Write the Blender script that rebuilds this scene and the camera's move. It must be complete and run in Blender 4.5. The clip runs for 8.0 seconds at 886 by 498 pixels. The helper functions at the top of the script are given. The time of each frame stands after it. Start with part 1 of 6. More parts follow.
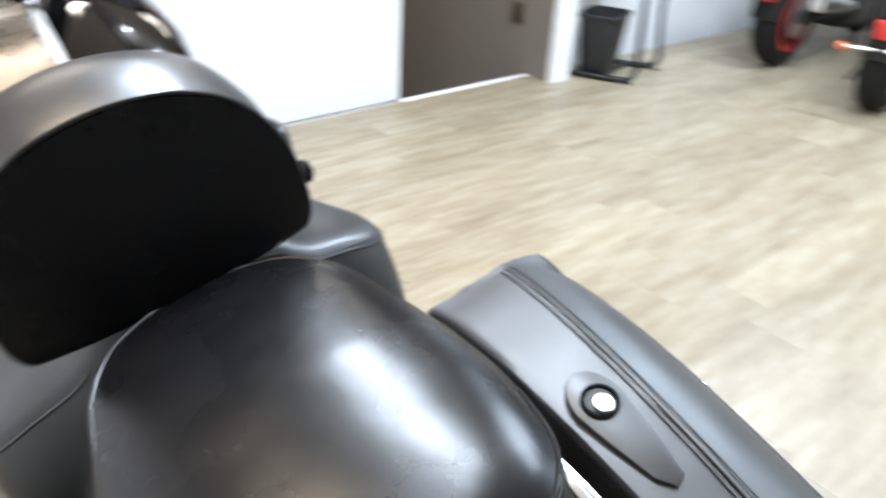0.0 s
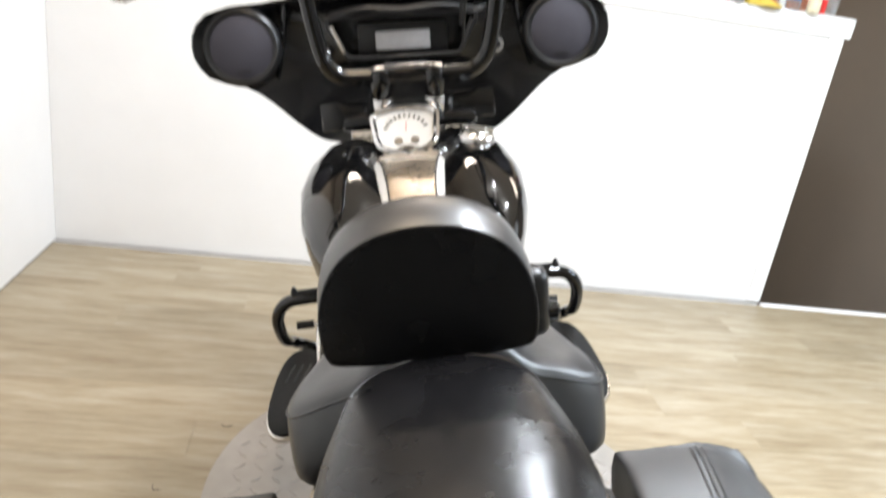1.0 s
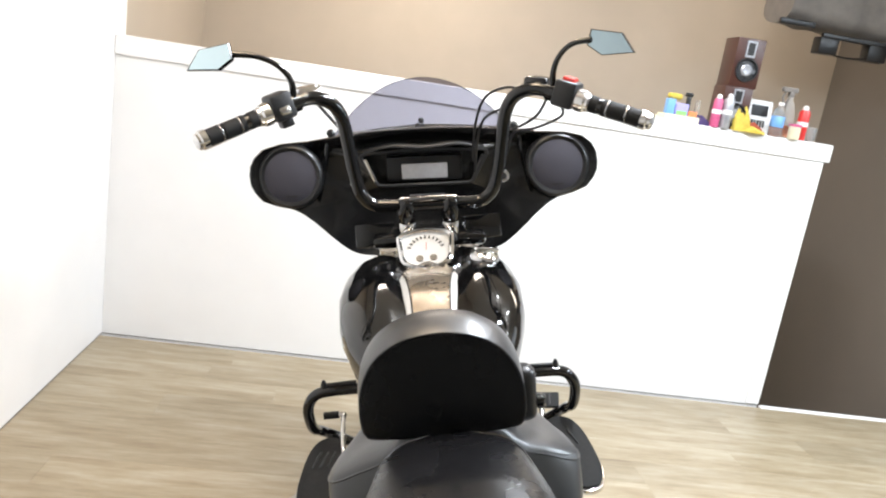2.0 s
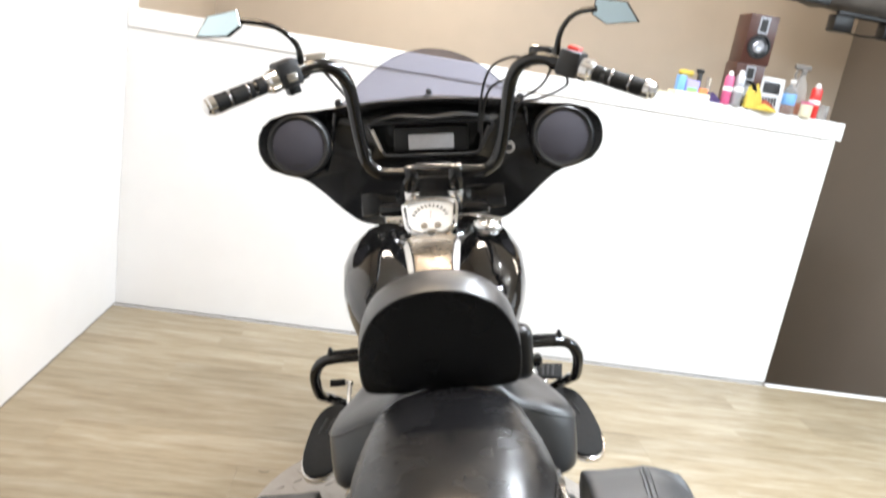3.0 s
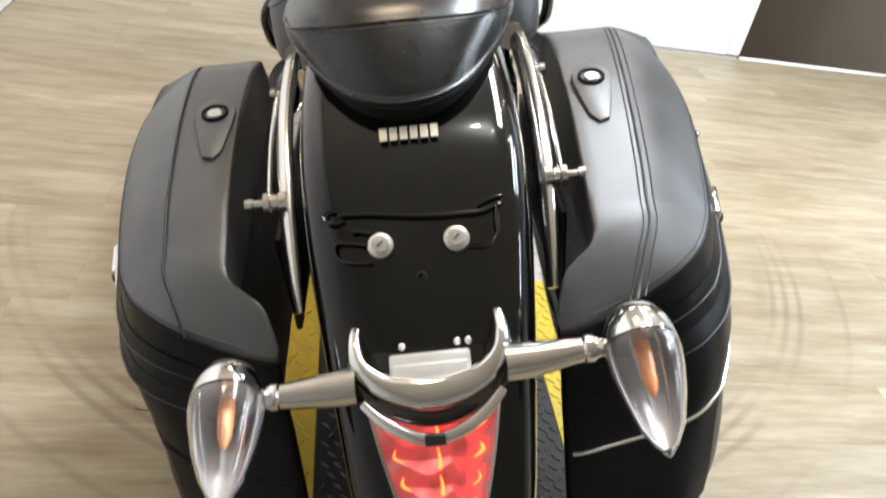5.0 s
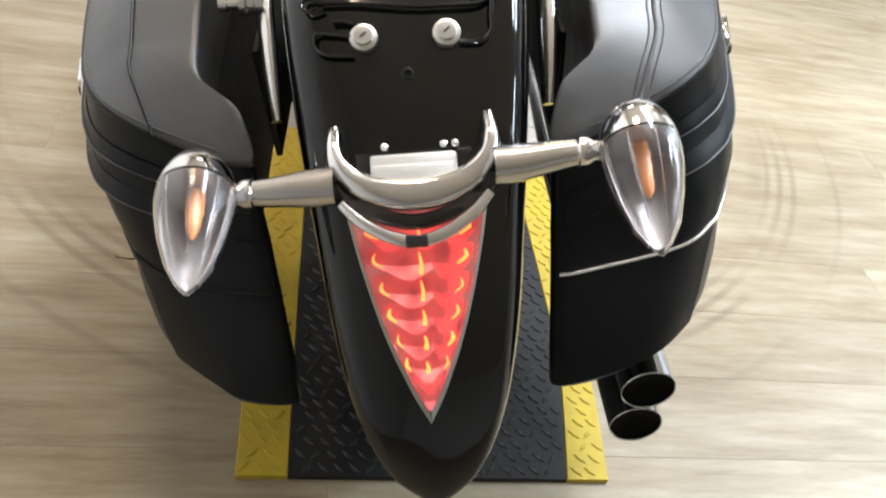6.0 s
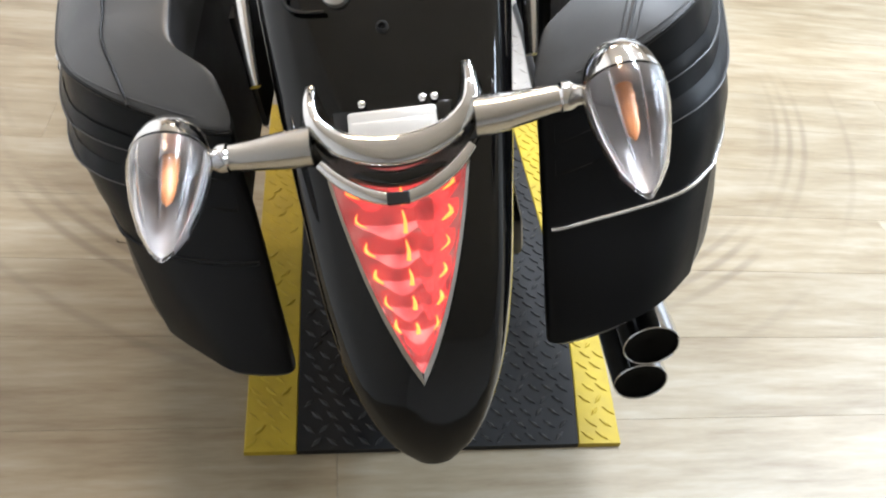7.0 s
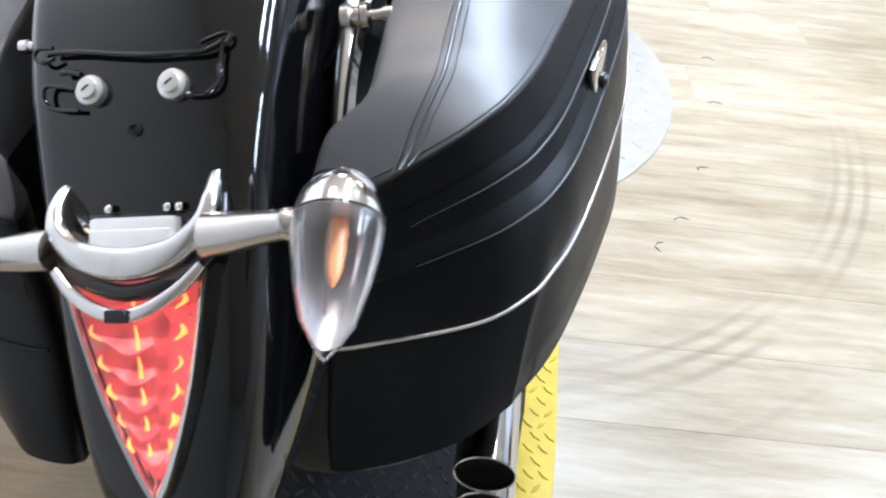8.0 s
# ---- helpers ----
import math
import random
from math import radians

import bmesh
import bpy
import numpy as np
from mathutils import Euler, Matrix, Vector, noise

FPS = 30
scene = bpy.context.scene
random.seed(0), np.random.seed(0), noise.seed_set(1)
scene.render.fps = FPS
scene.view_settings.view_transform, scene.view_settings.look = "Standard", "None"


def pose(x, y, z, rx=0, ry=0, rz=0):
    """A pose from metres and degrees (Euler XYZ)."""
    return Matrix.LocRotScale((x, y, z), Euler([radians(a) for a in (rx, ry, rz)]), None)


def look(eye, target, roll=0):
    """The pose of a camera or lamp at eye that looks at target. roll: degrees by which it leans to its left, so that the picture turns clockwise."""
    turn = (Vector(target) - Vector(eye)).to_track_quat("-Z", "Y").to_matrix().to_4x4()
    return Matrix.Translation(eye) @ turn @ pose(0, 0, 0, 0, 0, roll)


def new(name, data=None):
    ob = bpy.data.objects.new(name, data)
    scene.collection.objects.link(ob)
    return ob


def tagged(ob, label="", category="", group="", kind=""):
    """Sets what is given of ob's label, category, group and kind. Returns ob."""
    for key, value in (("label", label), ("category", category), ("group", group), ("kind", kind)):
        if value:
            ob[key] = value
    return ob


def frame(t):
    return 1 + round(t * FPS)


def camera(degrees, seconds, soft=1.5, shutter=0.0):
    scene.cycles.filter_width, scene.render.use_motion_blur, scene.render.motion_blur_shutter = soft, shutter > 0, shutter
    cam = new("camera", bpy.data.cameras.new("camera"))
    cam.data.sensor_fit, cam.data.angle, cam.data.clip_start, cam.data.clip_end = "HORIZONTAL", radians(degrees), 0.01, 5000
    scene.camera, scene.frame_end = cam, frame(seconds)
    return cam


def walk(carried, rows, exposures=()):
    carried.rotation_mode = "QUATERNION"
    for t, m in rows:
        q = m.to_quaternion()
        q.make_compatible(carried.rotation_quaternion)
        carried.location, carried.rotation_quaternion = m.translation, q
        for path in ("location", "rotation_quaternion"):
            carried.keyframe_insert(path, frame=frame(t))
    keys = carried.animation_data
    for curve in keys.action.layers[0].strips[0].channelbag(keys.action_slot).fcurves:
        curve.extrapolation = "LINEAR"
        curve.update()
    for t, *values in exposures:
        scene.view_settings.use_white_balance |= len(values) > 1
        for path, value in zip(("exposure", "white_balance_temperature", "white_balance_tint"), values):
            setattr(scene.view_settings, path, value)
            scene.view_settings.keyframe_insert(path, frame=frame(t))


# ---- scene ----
cam = camera(62.33, 8.0, soft=2.1, shutter=0.35)
PATH = [
    (0, (-0.343, 0.046, 1.234), (0.798, 1.348, 0.233), 3.39),
    (0.1, (-0.323, 0.023, 1.237), (0.635, 1.458, 0.225), 3.88),
    (0.2, (-0.306, 0.004, 1.246), (0.489, 1.520, 0.212), 4.70),
    (0.3, (-0.294, -0.002, 1.246), (0.381, 1.592, 0.245), 5.99),
    (0.5, (-0.290, -0.022, 1.249), (0.216, 1.653, 0.282), 8.30),
    (0.7, (-0.292, -0.071, 1.265), (0.079, 1.672, 0.357), 8.15),
    (1, (-0.310, -0.196, 1.315), (-0.008, 1.654, 0.619), 8.74),
    (1.2, (-0.328, -0.312, 1.363), (0.001, 1.581, 0.805), 9.10),
    (1.5, (-0.350, -0.404, 1.392), (-0.066, 1.520, 0.929), 9.28),
    (1.7, (-0.349, -0.433, 1.418), (-0.096, 1.498, 0.962), 8.88),
    (2.8, (-0.334, -0.472, 1.412), (-0.141, 1.469, 0.972), 9.58),
    (3, (-0.326, -0.487, 1.396), (-0.122, 1.437, 0.891), 9.39),
    (3.5, (-0.302, -0.504, 1.338), (-0.041, 1.361, 0.663), 9.36),
    (4, (-0.276, -0.498, 1.276), (0.063, 1.276, 0.419), 10.84),
    (4.2, (-0.268, -0.498, 1.253), (0.062, 1.250, 0.338), 10.30),
    (4.5, (-0.265, -0.505, 1.213), (0.071, 1.182, 0.193), 10.64),
    (4.8, (-0.256, -0.508, 1.164), (0.087, 1.118, 0.051), 10.70),
    (5, (-0.255, -0.516, 1.148), (0.092, 1.083, -0.002), 10.91),
    (5.2, (-0.253, -0.522, 1.126), (0.097, 1.029, -0.087), 11.85),
    (6.3, (-0.232, -0.549, 1.039), (0.165, 0.845, -0.339), 15.34),
    (6.5, (-0.230, -0.552, 1.031), (0.170, 0.824, -0.364), 15.29),
    (7, (-0.208, -0.546, 1.037), (0.142, 0.845, -0.357), 11.25),
    (7.2, (-0.156, -0.533, 1.040), (0.105, 0.879, -0.351), 9.30),
    (7.5, (-0.048, -0.505, 1.073), (0.144, 0.918, -0.320), 10.68),
    (8, (0.088, -0.441, 1.097), (0.098, 0.965, -0.325), 6.43),
]
walk(cam, [(t, look(eye, target, roll)) for t, eye, target, roll in PATH],
     [(0.0, 0.0, 5950, 13), (0.6, 0.03, 6450, 14), (1.7, 0.06, 6450, 14), (3.0, 0.16, 6450, 14), (3.5, 0.18, 6450, 14), (4.0, 0.09, 6450, 14), (5.0, 0.07, 6450, 13), (6.5, 0.18, 6250, 14), (7.2, 0.25, 6050, 14), (8.0, 0.30, 5650, 15)])

# ---- light ----
world = bpy.data.worlds.new("world")
scene.world = world
world.use_nodes = True
world.node_tree.nodes["Background"].inputs[0].default_value = (0.6, 0.65, 0.7, 1)
world.node_tree.nodes["Background"].inputs[1].default_value = 0.03


def area(name, m, sx, sy, power, colour):
    d = bpy.data.lights.new(name, "AREA")
    d.shape, d.size, d.size_y, d.energy, d.color = "RECTANGLE", sx, sy, power, colour
    ob = new(name, d)
    ob.matrix_world = m
    return ob


def bulb(name, x, y, z, power, r=0.035, colour=(1.0, 0.93, 0.82)):
    d = bpy.data.lights.new(name, "POINT")
    d.energy, d.shadow_soft_size, d.color = power, r, colour
    ob = new(name, d)
    ob.location = (x, y, z)
    return ob


CEIL = 2.75
COOL, DAY, WARM = (0.87, 0.95, 1.0), (0.78, 0.91, 1.0), (1.0, 0.80, 0.55)
for lx, ly, sx, sy, lp in ((0.45, 1.35, 0.22, 1.5, 92), (2.4, 0.7, 0.30, 1.25, 82), (3.9, 1.3, 0.30, 1.25, 100), (4.3, -0.7, 0.30, 1.25, 70)):
    area("ceiling_lamp", pose(lx, ly, CEIL - 0.07), sx, sy, lp, COOL if lx < 1 else DAY)
area("ceiling_lamp", pose(-0.66, 1.0, CEIL - 0.07), 0.4, 0.4, 17, WARM)
for lx, lp in ((-0.2, 30), (1.85, 12)):
    area("ceiling_lamp", pose(lx, 3.70, CEIL - 0.07), 0.9, 0.26, lp, (1.0, 0.88, 0.72))
for lx, ly in ((-0.20, 0.52), (-0.02, 0.40), (0.42, 2.7), (0.95, 2.3), (1.42, 1.68), (1.45, 0.67), (0.62, 1.0)):
    bulb("spot_bulb", lx, ly, CEIL - 0.12, 5, 0.025, COOL)


# ---- materials ----
def nodes_of(name):
    m = bpy.data.materials.new(name)
    m.use_nodes = True
    return m, m.node_tree.nodes, m.node_tree.links, m.node_tree.nodes["Principled BSDF"]


def mat(name, colour, rough=0.5, metal=0.0, vary=0.12, scale=18.0, bump=0.0, bump_scale=120.0, coat=0.0, rough_vary=0.1, wear=None, wear_amount=0.0, spec=0.5, wrinkle=0.0):
    """A surface with two scales of variation in colour, gloss and relief."""
    m, n, l, p = nodes_of(name)
    tex = n.new("ShaderNodeTexCoord")
    big = n.new("ShaderNodeTexNoise")
    big.inputs["Scale"].default_value, big.inputs["Detail"].default_value = scale * 0.25, 3
    fine = n.new("ShaderNodeTexNoise")
    fine.inputs["Scale"].default_value, fine.inputs["Detail"].default_value = scale * 3, 5
    add = n.new("ShaderNodeMath")
    add.operation = "ADD"
    l.new(tex.outputs["Object"], big.inputs["Vector"])
    l.new(tex.outputs["Object"], fine.inputs["Vector"])
    l.new(big.outputs["Fac"], add.inputs[0])
    l.new(fine.outputs["Fac"], add.inputs[1])
    ramp = n.new("ShaderNodeMapRange")
    ramp.inputs["From Min"].default_value, ramp.inputs["From Max"].default_value = 0.6, 1.4
    l.new(add.outputs[0], ramp.inputs["Value"])
    mix = n.new("ShaderNodeMix")
    mix.data_type = "RGBA"
    mix.inputs["A"].default_value = (*[c * (1 - vary) for c in colour], 1)
    mix.inputs["B"].default_value = (*[min(1, c * (1 + vary)) for c in colour], 1)
    l.new(ramp.outputs[0], mix.inputs["Factor"])
    out = mix.outputs["Result"]
    if wear:
        worn = n.new("ShaderNodeTexNoise")
        worn.inputs["Scale"].default_value, worn.inputs["Detail"].default_value, worn.inputs["Roughness"].default_value = scale * 0.5, 4, 0.55
        l.new(tex.outputs["Object"], worn.inputs["Vector"])
        band = n.new("ShaderNodeMapRange")
        band.inputs["From Min"].default_value, band.inputs["From Max"].default_value, band.inputs["To Max"].default_value = 0.42, 0.86, wear_amount
        l.new(worn.outputs["Fac"], band.inputs["Value"])
        mix2 = n.new("ShaderNodeMix")
        mix2.data_type = "RGBA"
        mix2.inputs["B"].default_value = (*wear, 1)
        l.new(out, mix2.inputs["A"])
        l.new(band.outputs[0], mix2.inputs["Factor"])
        out = mix2.outputs["Result"]
    l.new(out, p.inputs["Base Color"])
    rr = n.new("ShaderNodeMapRange")
    rr.inputs["From Min"].default_value, rr.inputs["From Max"].default_value = 0.6, 1.4
    rr.inputs["To Min"].default_value, rr.inputs["To Max"].default_value = max(0.02, rough * (1 - rough_vary)), min(1, rough * (1 + rough_vary))
    l.new(add.outputs[0], rr.inputs["Value"])
    l.new(rr.outputs[0], p.inputs["Roughness"])
    p.inputs["Metallic"].default_value = metal
    p.inputs["Specular IOR Level"].default_value = spec
    p.inputs["Coat Weight"].default_value = coat
    p.inputs["Coat Roughness"].default_value = 0.04
    if bump:
        grain = n.new("ShaderNodeTexVoronoi")
        grain.inputs["Scale"].default_value = bump_scale
        l.new(tex.outputs["Object"], grain.inputs["Vector"])
        b = n.new("ShaderNodeBump")
        b.inputs["Strength"].default_value, b.inputs["Distance"].default_value = bump, 0.002
        l.new(grain.outputs["Distance"], b.inputs["Height"])
        if wrinkle:
            fold = n.new("ShaderNodeTexNoise")
            fold.inputs["Scale"].default_value, fold.inputs["Detail"].default_value, fold.inputs["Roughness"].default_value, fold.inputs["Distortion"].default_value = 26, 2, 0.45, 0.1
            l.new(tex.outputs["Object"], fold.inputs["Vector"])
            b0 = n.new("ShaderNodeBump")
            b0.inputs["Strength"].default_value, b0.inputs["Distance"].default_value = wrinkle, 0.006
            l.new(fold.outputs["Fac"], b0.inputs["Height"])
            l.new(b0.outputs[0], b.inputs["Normal"])
        l.new(b.outputs[0], p.inputs["Normal"])
    return m


def glow(name, colour, strength):
    m, n, l, p = nodes_of(name)
    p.inputs["Base Color"].default_value = (*colour, 1)
    p.inputs["Emission Color"].default_value = (*colour, 1)
    p.inputs["Emission Strength"].default_value = strength
    return m


def lit_facets(name, strength, pale):
    """Red lamp facets whose glow varies from deep red to a pale core."""
    m, n, l, p = nodes_of(name)
    tex, cells, wave = n.new("ShaderNodeTexCoord"), n.new("ShaderNodeTexVoronoi"), n.new("ShaderNodeTexNoise")
    cells.inputs["Scale"].default_value = 60
    wave.inputs["Scale"].default_value, wave.inputs["Detail"].default_value = 42, 2
    l.new(tex.outputs["Object"], cells.inputs["Vector"])
    l.new(tex.outputs["Object"], wave.inputs["Vector"])
    add = n.new("ShaderNodeMath")
    add.operation = "MULTIPLY_ADD"
    add.inputs[1].default_value = 0.45
    l.new(cells.outputs["Distance"], add.inputs[0])
    l.new(wave.outputs["Fac"], add.inputs[2])
    ramp = n.new("ShaderNodeValToRGB")
    e = ramp.color_ramp.elements
    e[0].position, e[0].color = 0.34, (0.30, 0.010 + 0.1 * pale, 0.010 + 0.1 * pale, 1)
    e[1].position, e[1].color = 0.98, (1.0, pale, pale * 0.85, 1)
    mid = e.new(0.66)
    mid.color = (0.9, 0.04 + 0.35 * pale, 0.04 + 0.33 * pale, 1)
    l.new(add.outputs[0], ramp.inputs["Fac"])
    p.inputs["Base Color"].default_value = (0.3, 0.03, 0.03, 1)
    l.new(ramp.outputs["Color"], p.inputs["Emission Color"])
    p.inputs["Emission Strength"].default_value = strength
    return m


def glassy(name, colour, rough=0.03, alpha=1.0, ior=1.45):
    m, n, l, p = nodes_of(name)
    p.inputs["Base Color"].default_value = (*colour, 1)
    p.inputs["Roughness"].default_value = rough
    p.inputs["Transmission Weight"].default_value = alpha
    p.inputs["IOR"].default_value = ior
    return m


LEATHER = mat("leather", (0.0060, 0.0060, 0.0070), 0.29, vary=0.3, scale=7, bump=0.05, bump_scale=900, rough_vary=0.22, spec=0.45, wrinkle=0.05)
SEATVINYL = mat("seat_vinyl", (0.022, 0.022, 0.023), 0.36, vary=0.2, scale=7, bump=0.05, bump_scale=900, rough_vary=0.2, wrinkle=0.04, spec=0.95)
# Bag vinyl in two tones: lids as lit, sides darkened for their shade.
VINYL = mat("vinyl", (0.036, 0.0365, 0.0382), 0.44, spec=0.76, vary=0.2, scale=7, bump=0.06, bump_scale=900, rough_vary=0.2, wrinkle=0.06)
BAG_SHADE = mat("bag_vinyl_shade", (0.0045, 0.0046, 0.0049), 0.38, spec=0.15, vary=0.2, scale=7, bump=0.06, bump_scale=900, rough_vary=0.2, wrinkle=0.06)
# Seat vinyl darkened for the backrest face, which lies in shade.
BACKREST_SHADE = mat("backrest_vinyl_shade", (0.004, 0.004, 0.0043), 0.27, vary=0.15, scale=8, bump=0.05, bump_scale=900, rough_vary=0.15, spec=0.25)
STITCH = mat("stitching", (0.05, 0.05, 0.052), 0.5, scale=60)
GLOSS = mat("black_paint", (0.0026, 0.0026, 0.0028), 0.06, vary=0.1, scale=4, rough_vary=0.3, spec=0.60)
SATIN = mat("black_satin", (0.007, 0.007, 0.0075), 0.35, scale=20)
PLASTIC = mat("black_plastic", (0.010, 0.010, 0.011), 0.45, scale=25, bump=0.1, bump_scale=700)
GRILLE = mat("speaker_cloth", (0.035, 0.033, 0.045), 0.75, scale=60, bump=0.4, bump_scale=900)
RUBBER = mat("rubber", (0.0065, 0.0065, 0.0065), 0.7, spec=0.3, scale=30)
CHROME = mat("chrome", (0.72, 0.71, 0.70), 0.09, metal=1.0, vary=0.04, scale=10, rough_vary=0.5)
BRUSHED = mat("brushed_steel", (0.66, 0.64, 0.61), 0.2, metal=1.0, vary=0.04, scale=6)
# Chrome tinted tan, standing in for the warm ceiling and wall it reflects.
CONSOLE = mat("console_reflect_tan", (0.80, 0.70, 0.58), 0.26, metal=1.0, vary=0.05, scale=8, rough_vary=0.3)
DARKCHROME = mat("dark_chrome", (0.30, 0.30, 0.31), 0.10, metal=1.0, vary=0.1, scale=8)
PIPE = mat("pipe_chrome", (0.60, 0.60, 0.61), 0.08, metal=1.0, vary=0.08, scale=8)
STEEL = mat("zinc_bolt", (0.66, 0.65, 0.62), 0.3, metal=0.9, vary=0.1, scale=60)
FACE = mat("dial_face", (0.42, 0.43, 0.43), 0.4, vary=0.03, scale=30)
SILVER = mat("satin_silver", (0.75, 0.74, 0.72), 0.42, metal=0.7, vary=0.05, scale=20)
RADIO = mat("radio_silver", (0.5, 0.49, 0.5), 0.35, metal=0.3, scale=30)
INK = mat("ink", (0.008, 0.008, 0.008), 0.5, scale=50)
BADGE = mat("badge_silver", (0.46, 0.43, 0.37), 0.3, metal=0.6, scale=40)
RED = mat("red_switch", (0.6, 0.03, 0.02), 0.4, scale=40)
AMBER = mat("amber_bulb", (0.62, 0.24, 0.09), 0.3, scale=40)
LENS = glassy("clear_lens", (0.90, 0.90, 0.91), 0.10, 1.0, 1.40)
SMOKE = glassy("tinted_screen", (0.35, 0.35, 0.42), 0.02, 1.0, 1.15)
REDLENS = glassy("red_lens", (0.98, 0.82, 0.80), 0.05, 0.95, 1.22)
FAIRING = mat("fairing_black", (0.0040, 0.0040, 0.0044), 0.22, vary=0.1, scale=6, coat=0.3, rough_vary=0.25)
REDGLOW = lit_facets("lit_red", 1.10, 0.10)
PINKGLOW = lit_facets("lit_pink", 1.15, 0.40)
SCALE = lit_facets("lit_scale", 0.55, 0.14)
LAMPBED = lit_facets("lit_bed", 0.35, 0.45)
HOTGLOW = glow("lit_core", (1.0, 0.24, 0.04), 2.8)
# The blue in this glass stands in for the bright ceiling it reflects.
MIRROR = mat("mirror_glass", (0.62, 0.78, 0.85), 0.03, metal=1.0, vary=0.02, rough_vary=0.1)
YELLOW = mat("yellow_paint", (0.46, 0.33, 0.012), 0.6, vary=0.15, scale=12, wear=(0.25, 0.17, 0.03), wear_amount=0.5)
TREAD = mat("tread_rubber", (0.020, 0.0205, 0.022), 0.30, spec=0.6, vary=0.3, scale=14)
BORE = mat("pipe_bore", (0.002, 0.002, 0.002), 0.8, spec=0.1, scale=20)
REFLECTOR = mat("lamp_reflector", (0.46, 0.44, 0.43), 0.35, metal=0.7, vary=0.06, scale=120)
MATBLACK = mat("mat_rubber", (0.008, 0.0082, 0.0088), 0.55, spec=0.28, vary=0.3, scale=14, wear=(0.030, 0.030, 0.031), wear_amount=0.35)
PLATE = mat("tread_plate", (0.36, 0.33, 0.30), 0.45, metal=0.25, vary=0.12, scale=8, wear=(0.22, 0.19, 0.15), wear_amount=0.5)
WHITE = mat("white_paint", (0.80, 0.79, 0.78), 0.6, vary=0.03, scale=2.0, bump=0.04, bump_scale=160, wear=(0.70, 0.66, 0.62), wear_amount=0.25)
TRIM = mat("white_trim", (0.82, 0.81, 0.80), 0.45, vary=0.02, scale=3)
TAN = mat("tan_paint", (0.46, 0.40, 0.325), 0.65, vary=0.05, scale=2, bump=0.04, bump_scale=160)
LOWER = mat("dark_unseen", (0.045, 0.040, 0.036), 0.9, vary=0.2, scale=30)
# Tan darkened by hand: stairwell shade and the wall-foot shadow sit in this colour.
SHADE_TAN = mat("shade_tan", (0.185, 0.162, 0.138), 0.65, vary=0.06, scale=2, bump=0.04, bump_scale=160)
CEILING = mat("ceiling_tile", (0.84, 0.79, 0.72), 0.85, vary=0.08, scale=20)
WALNUT = mat("dark_veneer", (0.055, 0.018, 0.012), 0.35, vary=0.3, scale=20)
BINPLASTIC = mat("bin_plastic", (0.018, 0.019, 0.021), 0.5, scale=20)


# ---- mesh helpers ----
def part(name, bm, material, parent=None, label="", smooth=True):
    """Links a bmesh as one mesh object under a thing or a part."""
    bmesh.ops.recalc_face_normals(bm, faces=bm.faces[:])
    me = bpy.data.meshes.new(name)
    bm.to_mesh(me)
    bm.free()
    for f in me.polygons:
        f.use_smooth = smooth
    if smooth:
        me.set_sharp_from_angle(angle=radians(42))
    me.materials.append(material)
    ob = new(name, me)
    if parent:
        ob.parent = parent
    if label:
        tagged(ob, label)
    return ob


def thing(name, label, category, group="", m=None):
    ob = tagged(new(name), label, category, group)
    ob.empty_display_size = 0.05
    if m is not None:
        ob.matrix_world = m
    return ob


def setting(name, bm, material, label, category, smooth=False):
    return tagged(part(name, bm, material, None, "", smooth), label, category, "", "structure")


def box(x0, x1, y0, y1, z0, z1, bevel=0.0, seg=2, m=None):
    bm = bmesh.new()
    bmesh.ops.create_cube(bm, size=1.0)
    for v in bm.verts:
        v.co = Vector((x0 + (v.co.x + 0.5) * (x1 - x0), y0 + (v.co.y + 0.5) * (y1 - y0), z0 + (v.co.z + 0.5) * (z1 - z0)))
    if bevel:
        bmesh.ops.bevel(bm, geom=bm.edges[:], offset=bevel, segments=seg, profile=0.5, affect="EDGES")
    if m is not None:
        bm.transform(m)
    return bm


def smooth_line(points, per=8, closed=False):
    """A Catmull-Rom curve through points."""
    p = [Vector(q) for q in points]
    n, out = len(p), []
    spans = n if closed else n - 1
    for i in range(spans):
        if closed:
            a, b, c, d = p[(i - 1) % n], p[i], p[(i + 1) % n], p[(i + 2) % n]
        else:
            a, b, c, d = p[max(i - 1, 0)], p[i], p[i + 1], p[min(i + 2, n - 1)]
        for k in range(per):
            t = k / per
            out.append(0.5 * ((2 * b) + (c - a) * t + (2 * a - 5 * b + 4 * c - d) * t * t + (3 * b - a - 3 * c + d) * t * t * t))
    if not closed:
        out.append(p[-1])
    return out


def loft(rings, caps=True, closed=True):
    bm = bmesh.new()
    rows = [[bm.verts.new(v) for v in r] for r in rings]
    n = len(rows[0])
    for a, b in zip(rows, rows[1:]):
        for i in range(n if closed else n - 1):
            j = (i + 1) % n
            bm.faces.new((a[i], a[j], b[j], b[i]))
    if caps:
        bm.faces.new(rows[0])
        bm.faces.new(rows[-1])
    return bm


